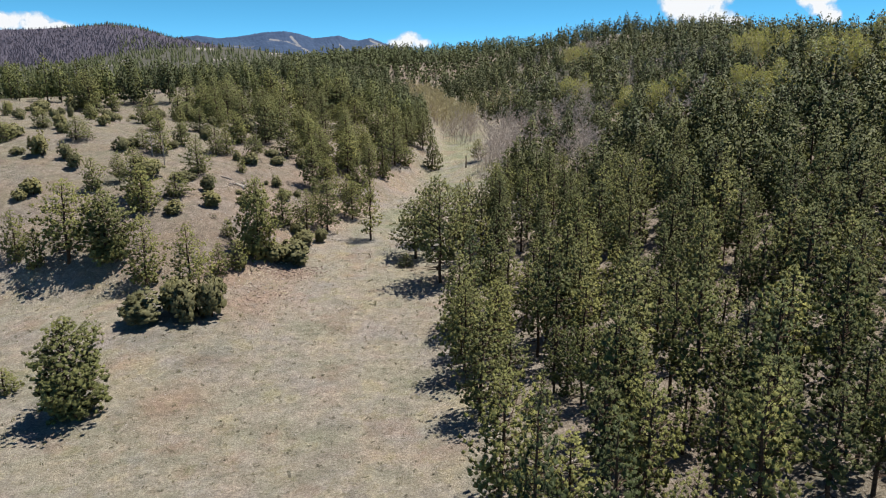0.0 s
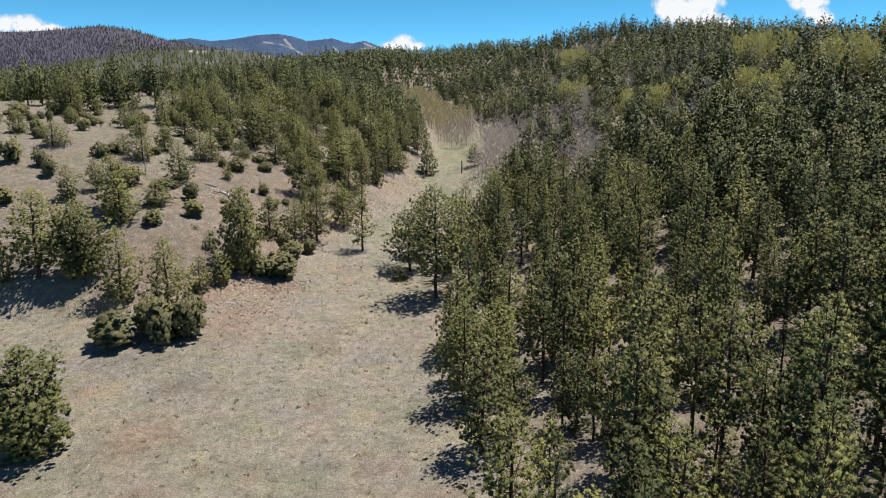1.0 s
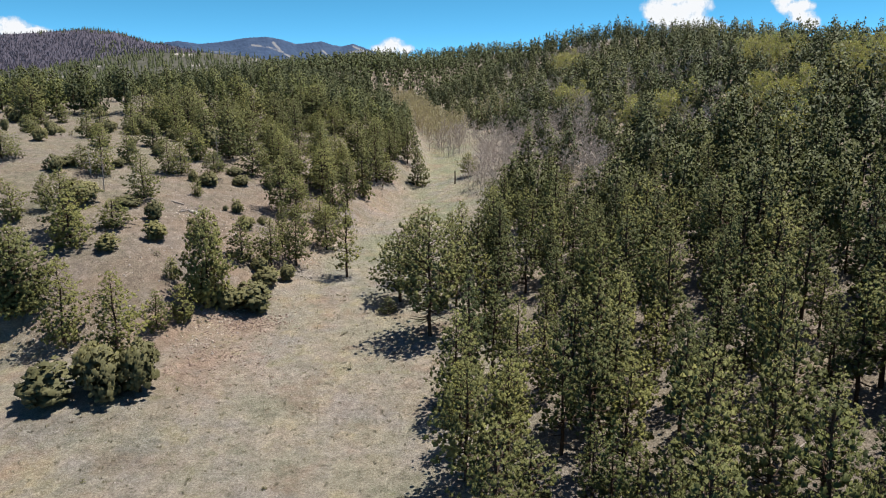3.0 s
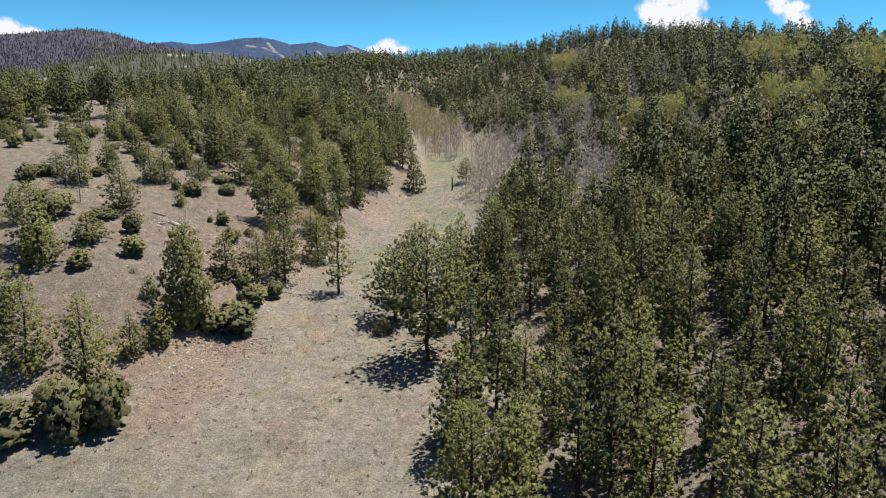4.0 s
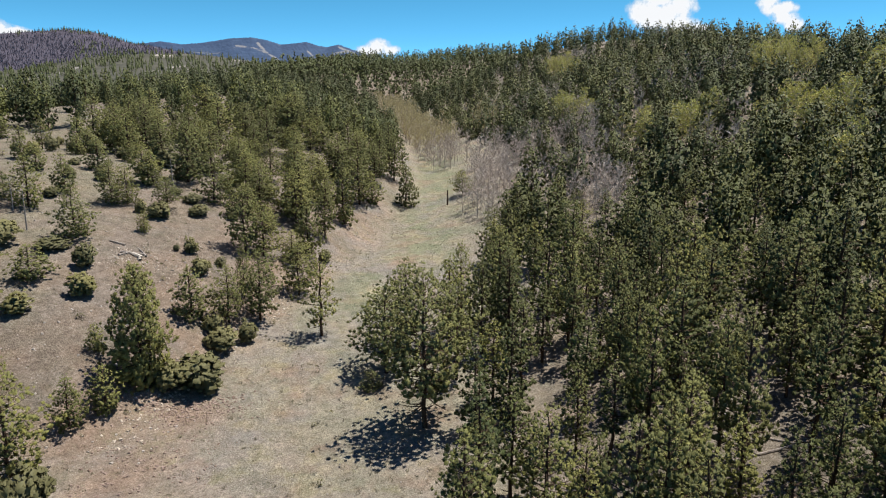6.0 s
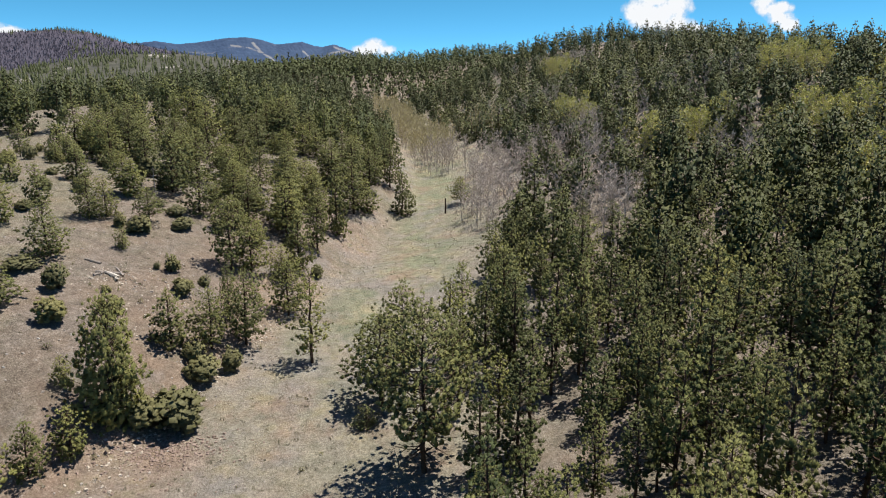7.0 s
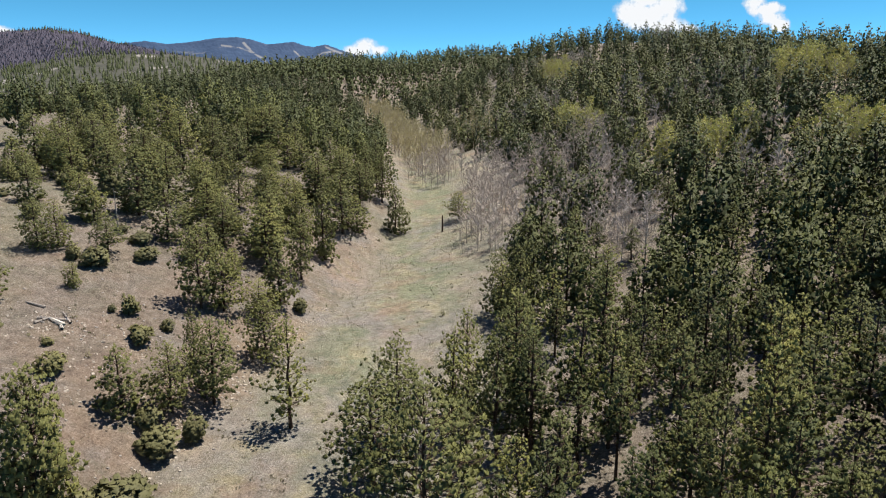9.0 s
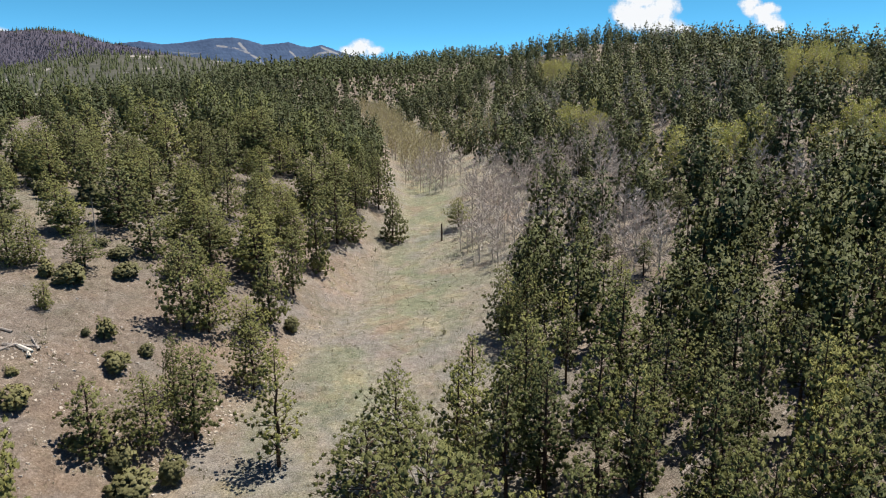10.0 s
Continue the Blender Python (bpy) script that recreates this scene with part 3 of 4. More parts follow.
EDGE_PINES = [
    (1.9, 78.1, 10.4, 4.4), (2.3, 67.4, 10.6, 4.4), (3.4, 57.5, 10.4, 4.3), (4.1, 43.5, 10.7, 4.6), (7.9, 38.8, 8.0, 4.4),
    (11.4, 142.8, 8.9, 3.9), (12.9, 137.4, 10.7, 3.5), (4.6, 118.3, 11.1, 3.9), (-2.2, 114.4, 10.3, 4.2), (9.1, 117.7, 12.8, 4.5), (-4.4, 107.4, 9.9, 5.3), (10.2, 195.9, 6.3, 3.4),
]
FOREST_PINES = [
    (6.5, 73.8, 8.3, 4.3), (13.9, 64.5, 9.8, 5.1), (12.6, 51.6, 9.9, 4.1), (13.4, 42.3, 9.1, 4.9), (29.4, 57.1, 6.1, 4.2), (17.7, 45.9, 7, 3.9),
    (17.8, 40.1, 9.3, 4.4), (20.8, 72.1, 9.9, 4.3), (10.1, 68.8, 10.3, 4.9), (19.6, 54.8, 12.1, 4.9), (24.7, 57.4, 8.9, 4.2), (24.2, 61.2, 11, 5.2),
    (28.4, 71.5, 11.8, 4.3), (5.4, 67.3, 10, 5), (21.1, 68.4, 8.9, 4.9), (20.4, 77.5, 8, 3.9), (6.3, 61.1, 6.7, 4.7), (2, 71.9, 8.5, 4.1),
    (17, 78.2, 11.5, 5.3), (15.5, 51.4, 8.9, 4), (14.2, 94.7, 9.9, 4.7), (4.3, 89.2, 5.5, 4.3), (22.5, 85.2, 12.3, 4.4), (18.1, 81, 10.5, 4.2),
    (7.9, 80.5, 10.2, 5.1), (11.5, 65.6, 12.1, 5.2), (5.9, 69.9, 9.6, 4.4), (26, 66.7, 13.4, 4.5), (30.4, 78.6, 9.8, 4.9), (25.7, 71.3, 9.6, 4.1),
    (17.8, 64.2, 11.7, 4.9), (10.9, 139.5, 8.1, 3.9), (24.3, 138.1, 7.3, 4.3), (26.3, 109.9, 11.8, 4.3), (24.6, 96.6, 11.9, 4.7), (18.6, 94, 12.6, 4.6),
    (17.3, 101, 6.6, 4.2), (37, 108.6, 8.1, 4.6), (27.8, 94.6, 8.5, 4.8), (23.2, 151, 8.9, 4.3), (23.1, 112.9, 9.4, 4.1), (23.1, 82.5, 13, 5.3),
    (8.8, 120.9, 10.2, 4.5), (2.8, 113.8, 11.2, 4.9), (19.5, 103.3, 12.6, 5.1), (22.5, 96.2, 13.5, 5.1), (27.2, 104.1, 12.7, 4.9), (15.2, 104.5, 9.9, 4.1),
    (12.4, 106, 8.7, 4.7), (26.8, 152.1, 5.5, 4), (30.3, 147, 5.5, 3.9), (40.5, 161.2, 6.2, 4.4), (38.6, 135.1, 7.8, 4.3), (50.3, 148.1, 7.2, 3.8),
    (40.7, 118.3, 11.7, 4.4), (15.8, 108.6, 12.3, 5), (16.2, 132.7, 8.2, 4.7), (34.1, 121.2, 8.4, 4), (53.5, 165.7, 5.5, 3.5),
]
YOUNG_PINES = [
    (-27.4, 115.1, 6.1, 4.0), (-39.1, 133.0, 3.0, 1.9), (-3.0, 192.8, 9.7, 4.6), (-10.2, 185.2, 7.2, 4.8), (-14.7, 167.0, 11.8, 4.6), (-18.3, 145.4, 9.3, 4.2),
    (-45.2, 114.6, 4.1, 4.3), (-33.4, 103.6, 3.0, 1.7), (-29.9, 97.0, 4.5, 2.9), (-48.2, 108.5, 6.8, 4.9), (-41.5, 163.2, 3.2, 3.5), (-5.8, 103.7, 2.2, 2.2),
    (-44.2, 63.9, 2.9, 2.8), (-32.1, 94.5, 4.9, 2.6), (-58.0, 94.4, 5.7, 3.2), (-61.4, 95.5, 7.2, 3.4),
    (-58.6, 113.7, 5.5, 3.4),
]
JUNIPERS = [
    (-24.6, 114.5, 3.1, 2.8), (-21.1, 114.8, 3.3, 2.6), (-23.0, 112.3, 3.2, 4.3), (-27.6, 129.6, 1.8, 2.1), (-29.3, 125.5, 2.5, 2.8), (-32.0, 129.8, 3.1, 2.4),
    (-33.5, 129.6, 1.3, 1.1), (-34.2, 116.9, 2.5, 2.7), (-41.8, 139.6, 2.8, 2.3), (-38.8, 139.1, 3.3, 3.9), (-37.1, 148.7, 2.1, 3.0), (-34.5, 144.2, 2.4, 3.8),
    (-42.8, 166.7, 2.6, 3.1), (-46.5, 166.4, 4.7, 5.3), (-43.7, 179.4, 4.2, 3.1), (-27.6, 163.0, 3.8, 4.9), (-15.8, 145.9, 2.8, 2.3), (-20.7, 201.5, 2.5, 3.0),
    (-18.9, 190.6, 2.4, 3.2), (-21.7, 188.3, 3.8, 2.7), (-20.5, 152.6, 2.0, 3.4), (-38.9, 112.6, 3.4, 3.7), (-42.6, 107.7, 3.0, 4.0), (-40.9, 119.6, 3.8, 3.2),
    (-46.6, 122.5, 2.1, 4.1),
]
JUNIPERS_BEHIND = [
    (-23.1, 102.8, 5.2, 6.2), (-26.0, 102.6, 3.8, 3.7), (-60.8, 133.9, 2.6, 3.7), (-53.0, 121.8, 4.1, 6.0), (-73.6, 181.7, 2.1, 1.7), (-64.7, 169.3, 3.1, 2.9),
    (-36.4, 120.7, 1.2, 1.4), (-36.0, 79.6, 5.2, 6.6), (-31.9, 80.4, 6.2, 4.8), (-28.9, 81.6, 6.4, 4.2), (-33.6, 82.6, 5.6, 4.6), (-67.9, 108.0, 2.5, 2.7), (-66.6, 110.3, 3.5, 3.9),
    (-64.6, 120.8, 3.9, 3.0), (-68.5, 123.7, 3.9, 2.9), (-72.6, 124.3, 5.3, 4.1), (-84.2, 134.3, 3.4, 4.8), (-78.0, 141.8, 3.8, 2.8), (-61.5, 131.5, 3.2, 3.0),
    (-72.3, 147.9, 3.1, 3.0), (-80.9, 160.6, 3.2, 2.2), (-96.8, 180.8, 5.0, 3.8), (-96.9, 168.2, 4.2, 4.6), (-94.3, 154.7, 2.6, 2.8), (-63.6, 173.8, 4.1, 2.8),
    (-56.3, 148.7, 2.4, 2.4),
]
SHRUBS = [
    (-6.2, 186.0, 1.3, 0.9), (-11.3, 180.9, 1.5, 1.2), (3.7, 144.9, 1.5, 1.2), (-32.4, 120.4, 1.0, 0.7), (-37.0, 121.5, 1.0, 0.9), (-36.8, 108.1, 1.2, 0.9),
    (-28.3, 97.4, 0.7, 0.6), (-36.2, 118.5, 0.6, 0.6), (-38.5, 121.7, 0.6, 0.6), (-9.5, 99.4, 0.5, 0.6), (-10.8, 96.9, 0.7, 0.8), (-68.6, 135.1, 2.0, 1.6),
    (-97.0, 187.2, 1.9, 2.0), (-72.6, 156.1, 1.7, 1.1), (-71.3, 157.5, 1.7, 1.7), (-25.5, 82.1, 0.8, 0.6), (-9.1, 88.0, 1.1, 0.8), (-13.7, 67.2, 0.6, 0.7),
    (-28.0, 67.8, 0.6, 0.7), (-19.9, 68.3, 0.5, 0.6), (-19.4, 48.6, 0.5, 0.4), (-22.7, 94.7, 0.5, 0.6), (-42.2, 125.9, 0.6, 0.6), (-32.0, 126.9, 0.7, 0.9), (-19.0, 120.4, 1.0, 0.7), (-33.4, 127.4, 0.5, 0.5), (-36.3, 126.6, 0.6, 0.8),
]
set_out("pine_tree", pines, HILL_PINES, (PINE_H, PINE_W), "green ponderosa pine on the stony hillside", "tree", "pines on the hill", rng)
set_out("pine_tree", pines, HILL_PINES_BEHIND, (PINE_H, PINE_W), "dark green ponderosa pine high on the hill", "tree", "pines on the hill", rng)
set_out("pine_tree", pines, EDGE_PINES, (PINE_H, 5.8), "green pine at the edge of the meadow", "tree", "pines along the meadow", rng)
set_out("pine_tree", slim + slim + lodge, FOREST_PINES, (PINE_H, PINE_W), "tall green pine with a dark trunk in the forest", "tree", "pines of the forest", rng)
set_out("pine_tree", [great_pine], [(-0.4, 96.4, 15.6, 8.6)], (15.6, 11.0), "large spreading ponderosa pine with bare lower limbs", "tree", "pines along the meadow", rng)
set_out("pine_tree", [open_pine], [(-12.6, 116.8, 11.2, 4.4)], (11.2, 5.6), "slender open pine standing alone in the meadow", "tree", "pines along the meadow", rng)
set_out("pine_tree", [broad[1]], [(-28.2, 101.7, 12.2, 5.2)], (BROAD_H, BROAD_W), "tall dense ponderosa pine above a juniper", "tree", "pines on the hill", rng)
set_out("young_pine", broad, [(-34.9, 58.9, 9.5, 6.2), (-48.4, 95.6, 10.4, 6.4)], (BROAD_H, BROAD_W), "broad egg-shaped young pine, dense down to the grass", "tree", "young pines", rng)
set_out("young_pine", young, YOUNG_PINES, (YOUNG_H, YOUNG_W), "young bushy pine branched down to the grass", "tree", "young pines", rng)
set_out("juniper", bushes, JUNIPERS, (BUSH_H, BUSH_W), "rounded olive green juniper on the slope", "bush", "junipers on the hill", rng)
set_out("juniper", bushes, JUNIPERS_BEHIND, (BUSH_H, BUSH_W), "rounded olive green juniper in dry grass", "bush", "junipers on the hill", rng)
set_out("shrub", shrubs, SHRUBS, (SHRUB_H, SHRUB_W), "small dry olive shrub in the grass", "shrub", "small shrubs", rng)

HILL_CLEARINGS = [(-89, 232, 6, 14), (-74, 192, 5, 9), (-80, 184, 5, 6), (-48, 184, 5, 6), (-49, 160, 5, 5), (-41, 211, 5, 8), (-20, 200, 3, 5), (-26, 169, 3, 4), (-69, 147, 6, 7), (-57, 145, 4, 5), (-79, 212, 4, 8), (-43, 141, 4, 4)]
between = spaced(rng, -104, -30, 124, 190, 6.6)
between = between[(foot_of_hill(between[:, 0], between[:, 1]) > 12) & (rng.uniform(0, 1, len(between)) < 0.72)]
between = clear_of(between[in_groves(between, HILL_CLEARINGS) <= 0], np.array([q[:2] for q in HILL_PINES + HILL_PINES_BEHIND + YOUNG_PINES + JUNIPERS + JUNIPERS_BEHIND]), 3.0)
upright = rng.uniform(0, 1, len(between)) < 0.3
set_out("young_pine", young, [(float(x), float(y), rng.uniform(3.0, 7.0), rng.uniform(2.4, 4.2)) for x, y in between[upright]], (YOUNG_H, YOUNG_W), "young bushy pine branched down to the grass", "tree", "young pines", rng)
set_out("juniper", bushes, [(float(x), float(y), rng.uniform(1.2, 3.6), rng.uniform(1.6, 3.8)) for x, y in between[~upright]], (BUSH_H, BUSH_W), "rounded olive green juniper in dry grass", "bush", "junipers on the hill", rng)

# ---- the forest on the right ----
taken = np.array([q[:2] for q in EDGE_PINES + FOREST_PINES + HILL_PINES + HILL_PINES_BEHIND + YOUNG_PINES + [(-0.4, 96.8)]])


def glades(p, s, cut):
    """Leaves out feet where the wood is open."""
    return p[rough(p[:, 0] + 31, p[:, 1] - 17, s) < cut]


BARE_ASPENS = [(8, 245, 8, 14), (6, 275, 8, 16), (2, 305, 8, 18), (-2, 340, 8, 20), (-8, 380, 8, 22), (-14, 425, 8, 24), (15, 180, 6, 16), (19, 210, 7, 20), (25, 172, 6, 8), (32, 155, 5, 14),
               (33, 214, 4, 17), (29, 203, 3.5, 13), (54, 157, 4, 10), (43, 221, 4, 16), (39, 184, 5, 9), (64, 176, 4, 6), (80, 400, 14, 12)]
CLEARINGS = [(28, 146, 4.5, 7), (24, 156, 3.5, 6), (14, 124, 2.5, 3)]
BUDDING_ASPENS = [(98, 222, 7, 13), (108, 240, 9, 14), (73, 159, 6, 10), (93, 163, 6, 12), (101, 178, 7, 12), (54, 174, 3, 8), (61, 133, 3, 8), (46, 183, 3, 8), (73, 386, 7, 24),
                  (44, 233, 4, 15), (57, 179, 3.5, 8), (71, 163, 8, 7), (21, 112, 1.8, 1.8)]


feet = spaced(rng, 0, 130, 34, 172, 4.4)
feet = feet[(feet[:, 0] > forest_edge(feet[:, 1])) & (feet[:, 0] < 0.74 * feet[:, 1] + 8)]
feet = glades(clear_of(feet, taken, 3.0), 13.0, 0.85)
feet = feet[(in_groves(feet, BARE_ASPENS) < 0.2) & (in_groves(feet, BUDDING_ASPENS) < 0.2) & (in_groves(feet, CLEARINGS) <= 0)]
thick = spaced(seeded(301), 6, 112, 36, 150, 4.6)
thick = thick[(thick[:, 0] > forest_edge(thick[:, 1]) + 1) & (thick[:, 0] < 0.74 * thick[:, 1] + 8)]
thick = thick[(thick[:, 1] < 86) | (thick[:, 0] > 30)]
thick = thick[(in_groves(thick, BARE_ASPENS) < 0.2) & (in_groves(thick, BUDDING_ASPENS) < 0.2) & (in_groves(thick, CLEARINGS) <= 0)]
feet = np.concatenate([feet, clear_of(clear_of(thick, taken, 3.0), feet, 2.9)])
order = np.argsort(feet[:, 0] * 0.9 + feet[:, 1] * 0.62)
near, middle = feet[order[:150]], feet[order[150:]]
for k, q in enumerate(on_ground(near)):
    wood, leaf = (slim + lodge + lodge + spruces)[int(rng.integers(0, 14))]
    e = plant("pine_tree", [("trunk", wood, ""), ("crown", leaf, "")], "tall green pine in the dense forest", "tree", "pines of the forest", q - (0, 0, 0.15), rng.uniform(0, 360))
    s = rng.uniform(0.62, 1.2)
    e.scale = (s * rng.uniform(0.9, 1.15), s * rng.uniform(0.9, 1.15), s)


def stuff(name, layers, label, category):
    """One object of many plants; layers: (verts, tris, material) or (verts, tris, normals, material)."""
    v, t = join([q[:2] for q in layers])
    me = mesh_from(name, v, t, layers[0][-1])
    for q in layers[1:]:
        me.materials.append(q[-1])
    me.polygons.foreach_set("material_index", np.concatenate([np.full(len(q[1]), i, np.int32) for i, q in enumerate(layers)]))
    if len(layers[0]) > 3:
        round_ones = []
        for q in layers:
            nrm = np.zeros((len(q[0]), 3)) if len(q) < 4 else q[2]
            if len(q) < 4:
                f = facets(q[0], q[1])
                for k in range(3):
                    nrm[q[1][:, k]] += f
                nrm /= np.linalg.norm(nrm, axis=1, keepdims=True) + 1e-9
            round_ones.append(nrm)
        soften(me, np.concatenate(round_ones))
    return tagged(new(name, me), label, category, kind="stuff")


def wood_of(rng, shapes, places, scales, needles, bark):
    """Trunks and crowns of many trees, standing as one."""
    state = rng.integers(0, 10 ** 9)
    a = scattered(seeded(state), [s[0] for s in shapes], places, scales)
    b = scattered(seeded(state), [s[1] for s in shapes], places, scales)
    return [(*b, needles), (*a, bark)]


mid_shapes = [pine_shape(seeded(90 + k), 11, 2.5, 0.05 + 0.05 * (k % 3), 66, 6, 0.05, (-0.4, 0.1, 0.5, 0.3)[k % 4], 0, 0.44, 0.38, 0.44, whole=0.5, small=True) for k in range(8)]
slope_shapes = [pine_shape(seeded(190 + k), 11, 2.4 + 0.15 * (k % 3), 0.06 + 0.05 * (k % 3), 60, 4, 0.05, (-0.2, 0.4, 0.1, 0.8)[k % 4], 0, 0.48, 0.4, 0.5, whole=0.55, small=True) for k in range(8)]
far_shapes = [pine_shape(seeded(110 + k), 11, 2.4 + 0.15 * (k % 4), 0.05, 42, 3, 0.05, (-0.2, 0.3, 0.6, 0.9)[k % 4], 0, 0.66, 0.42, 0.85, whole=0.55, small=True) for k in range(8)]
tiny_shapes = [pine_shape(seeded(130 + k), 11, 2.7, 0.06, 14, 3, 0.05, (-0.4, 0.2, 0.6)[k % 3], 0, 1.15, 0.42, 1.6, whole=0.55, small=True) for k in range(5)]
speck_shapes = [far_pine(seeded(140 + k), 11, 2.6, 0.6, 4, 5, 14, 2.2) for k in range(4)]
far_right = spaced(rng, -20, 260, 160, 480, 5.8)
far_right = far_right[(far_right[:, 0] > forest_edge(far_right[:, 1])) & (far_right[:, 0] < 0.74 * far_right[:, 1] + 12)]
far_right = far_right[~((far_right[:, 1] < 172) & (far_right[:, 0] < 130))]
far_right = glades(far_right[far_right[:, 0] < np.interp(far_right[:, 1], [160, 290, 340, 400, 440, 480], [150, 162, 168, 172, 172, 150])], 17.0, 0.95)
in_front = [far_right + (2, d) for d in (6, 13)]
far_right = far_right[np.maximum(np.maximum(in_groves(far_right, BARE_ASPENS), in_groves(far_right, BUDDING_ASPENS)), in_groves(in_front[0], BUDDING_ASPENS) + in_groves(in_front[1], BUDDING_ASPENS)) < rng.uniform(0.05, 0.6, len(far_right))]
m = far_right[:, 1] < 235
mids = on_ground(np.concatenate([middle, far_right[m]]))
fars = on_ground(far_right[~m][rng.uniform(0, 1, (~m).sum()) > 0.3 * ss(280, 340, far_right[~m][:, 1])])
blue = rng.uniform(0, 1, len(mids)) < 0.22 + 0.3 * ss(150, 220, mids[:, 1]) + 0.25 * ss(45, 75, mids[:, 0])
high = mids[:, 1] + 0.6 * mids[:, 0] > 158
for name, shapes, needles, f, label in (("slope_forest", mid_shapes, NEEDLE, mids[~blue & ~high], "dense green pine forest on the long slope"),
                                        ("slope_spruces", mid_shapes, SPRUCE, mids[blue & ~high], "dark blue green firs among the pines of the slope"),
                                        ("upper_forest", slope_shapes, NEEDLE, mids[~blue & high], "green pines over the upper slope"),
                                        ("upper_spruces", slope_shapes, SPRUCE, mids[blue & high], "dark blue green firs over the upper slope")):
    stuff(name, wood_of(rng, shapes, f, rng.uniform(0.5, 1.16, len(f)), needles, BARK), label, "forest")
blue = rng.uniform(0, 1, len(fars)) < 0.35 + 0.3 * ss(300, 420, fars[:, 1])
for name, needles, f, label in (("ridge_forest", NEEDLE, fars[~blue], "olive green pine forest up to the ridge line"), ("ridge_spruces", SPRUCE, fars[blue], "darker firs among the pines of the ridge")):
    stuff(name, wood_of(rng, far_shapes, f, rng.uniform(0.5, 1.12, len(f)), needles, BARK), label, "forest")

# ---- woods on the hill and at the valley's head ----
hill = spaced(rng, -150, -6, 140, 310, 6.0)
open_line = np.interp(hill[:, 0], [-190, -90, -60, -45, -30, -20, -8], [184, 184, 164, 150, 145, 147, 196])
hill = hill[(hill[:, 1] > open_line) & (foot_of_hill(hill[:, 0], hill[:, 1]) > 3)]
fill = spaced(rng, -46, -4, 205, 300, 5.6)
hill = hill[in_groves(hill, HILL_CLEARINGS) <= 0]
hill = np.concatenate([glades(hill, 11.0, 0.5), fill[foot_of_hill(fill[:, 0], fill[:, 1]) > 4]])
hill = clear_of(hill[in_groves(hill, BARE_ASPENS) < 0.15], np.array(taken), 4.2)
order = np.argsort(hill[:, 1] - 0.3 * hill[:, 0])
closer, further = hill[order[:70]], on_ground(hill[order[70:]])
for q in closer:
    s = rng.uniform(0.6, 1.05)
    set_out("pine_tree", pines + young, [(q[0], q[1], PINE_H * s, PINE_W * s)], (PINE_H, PINE_W), "dark green pine among the hilltop woods", "tree", "pines on the hill", rng)
m = further[:, 1] < 225
further, beyond = further[m], further[~m]
blue = rng.uniform(0, 1, len(further)) < 0.45
for name, needles, f, label in (("hill_woods", NEEDLE, further[~blue], "dark green pines over the hilltop"), ("hill_firs", SPRUCE, further[blue], "darker blue green firs over the hilltop")):
    stuff(name, wood_of(rng, slope_shapes, f, 0.45 + 0.65 * rng.uniform(0, 1, len(f)) ** 1.5, needles, BARK), label, "forest")
blue = rng.uniform(0, 1, len(beyond)) < 0.5
for name, needles, f, label in (("hilltop_woods", NEEDLE, beyond[~blue], "dark green pines behind the hilltop"), ("hilltop_firs", SPRUCE, beyond[blue], "darker firs behind the hilltop")):
    stuff(name, wood_of(rng, far_shapes, f, 0.5 + 0.4 * rng.uniform(0, 1, len(f)) ** 1.4, needles, BARK), label, "forest")
head = spaced(rng, -230, -4, 308, 430, 6.8)
head = glades(head[in_groves(head, BARE_ASPENS) < 0.1], 17.0, 0.5)
head = on_ground(head)
stuff("head_woods", wood_of(rng, far_shapes, head, rng.uniform(0.55, 1.0, len(head)), SPRUCE, BARK), "dark pines closing the head of the valley", "forest")
back = np.concatenate([spaced(rng, -420, 260, 312, 800, 12.5), spaced(rng, -110, 90, 432, 720, 8.0)])
back = back[(back[:, 1] > 430) | (back[:, 0] < -230)]
back = back[(back[:, 1] > 470) | (back[:, 0] < -6)]
back = back[np.abs(back[:, 0]) < 0.74 * back[:, 1]]
back = on_ground(glades(back[(in_groves(back, BARE_ASPENS) < 0.2)], 23.0, 0.6))
stuff("far_woods", wood_of(rng, tiny_shapes, back, rng.uniform(0.75, 1.2, len(back)), SPRUCE, BARK), "distant pine woods at the head of the valley", "forest")

# ---- aspens ----
aspens = [aspen_shape(seeded(150 + k), 8, 1.7, 16, 16, 0, 0) for k in range(5)]
budding = [aspen_shape(seeded(160 + k), 10, 2.5, 18, 12, 12, 0.42) for k in range(4)]


def grove(rng, groves, step, deep=0.0):
    out = []
    for x, y, a, b in groves:
        p = spaced(rng, x - a, x + a, y - b, y + b, step)
        out.append(p[in_groves(p, [(x, y, a, b)]) > deep])
    return on_ground(np.concatenate(out))


bare = grove(rng, BARE_ASPENS, 2.9)
mixed = spaced(rng, 20, 240, 135, 440, 6.0)
mixed = mixed[(mixed[:, 0] > forest_edge(mixed[:, 1]) + 2) & (mixed[:, 0] < 0.7 * mixed[:, 1]) & (rough(mixed[:, 0] - 8, mixed[:, 1] + 40, 19.0) > 0.36)]
near_bare = bare[bare[:, 1] < 215]
rest = bare[bare[:, 1] >= 215]
bare_meshes = [(mesh_from("trunk", *w, PALE), mesh_from("crown", *c, TWIG)) for w, c, b in aspens]
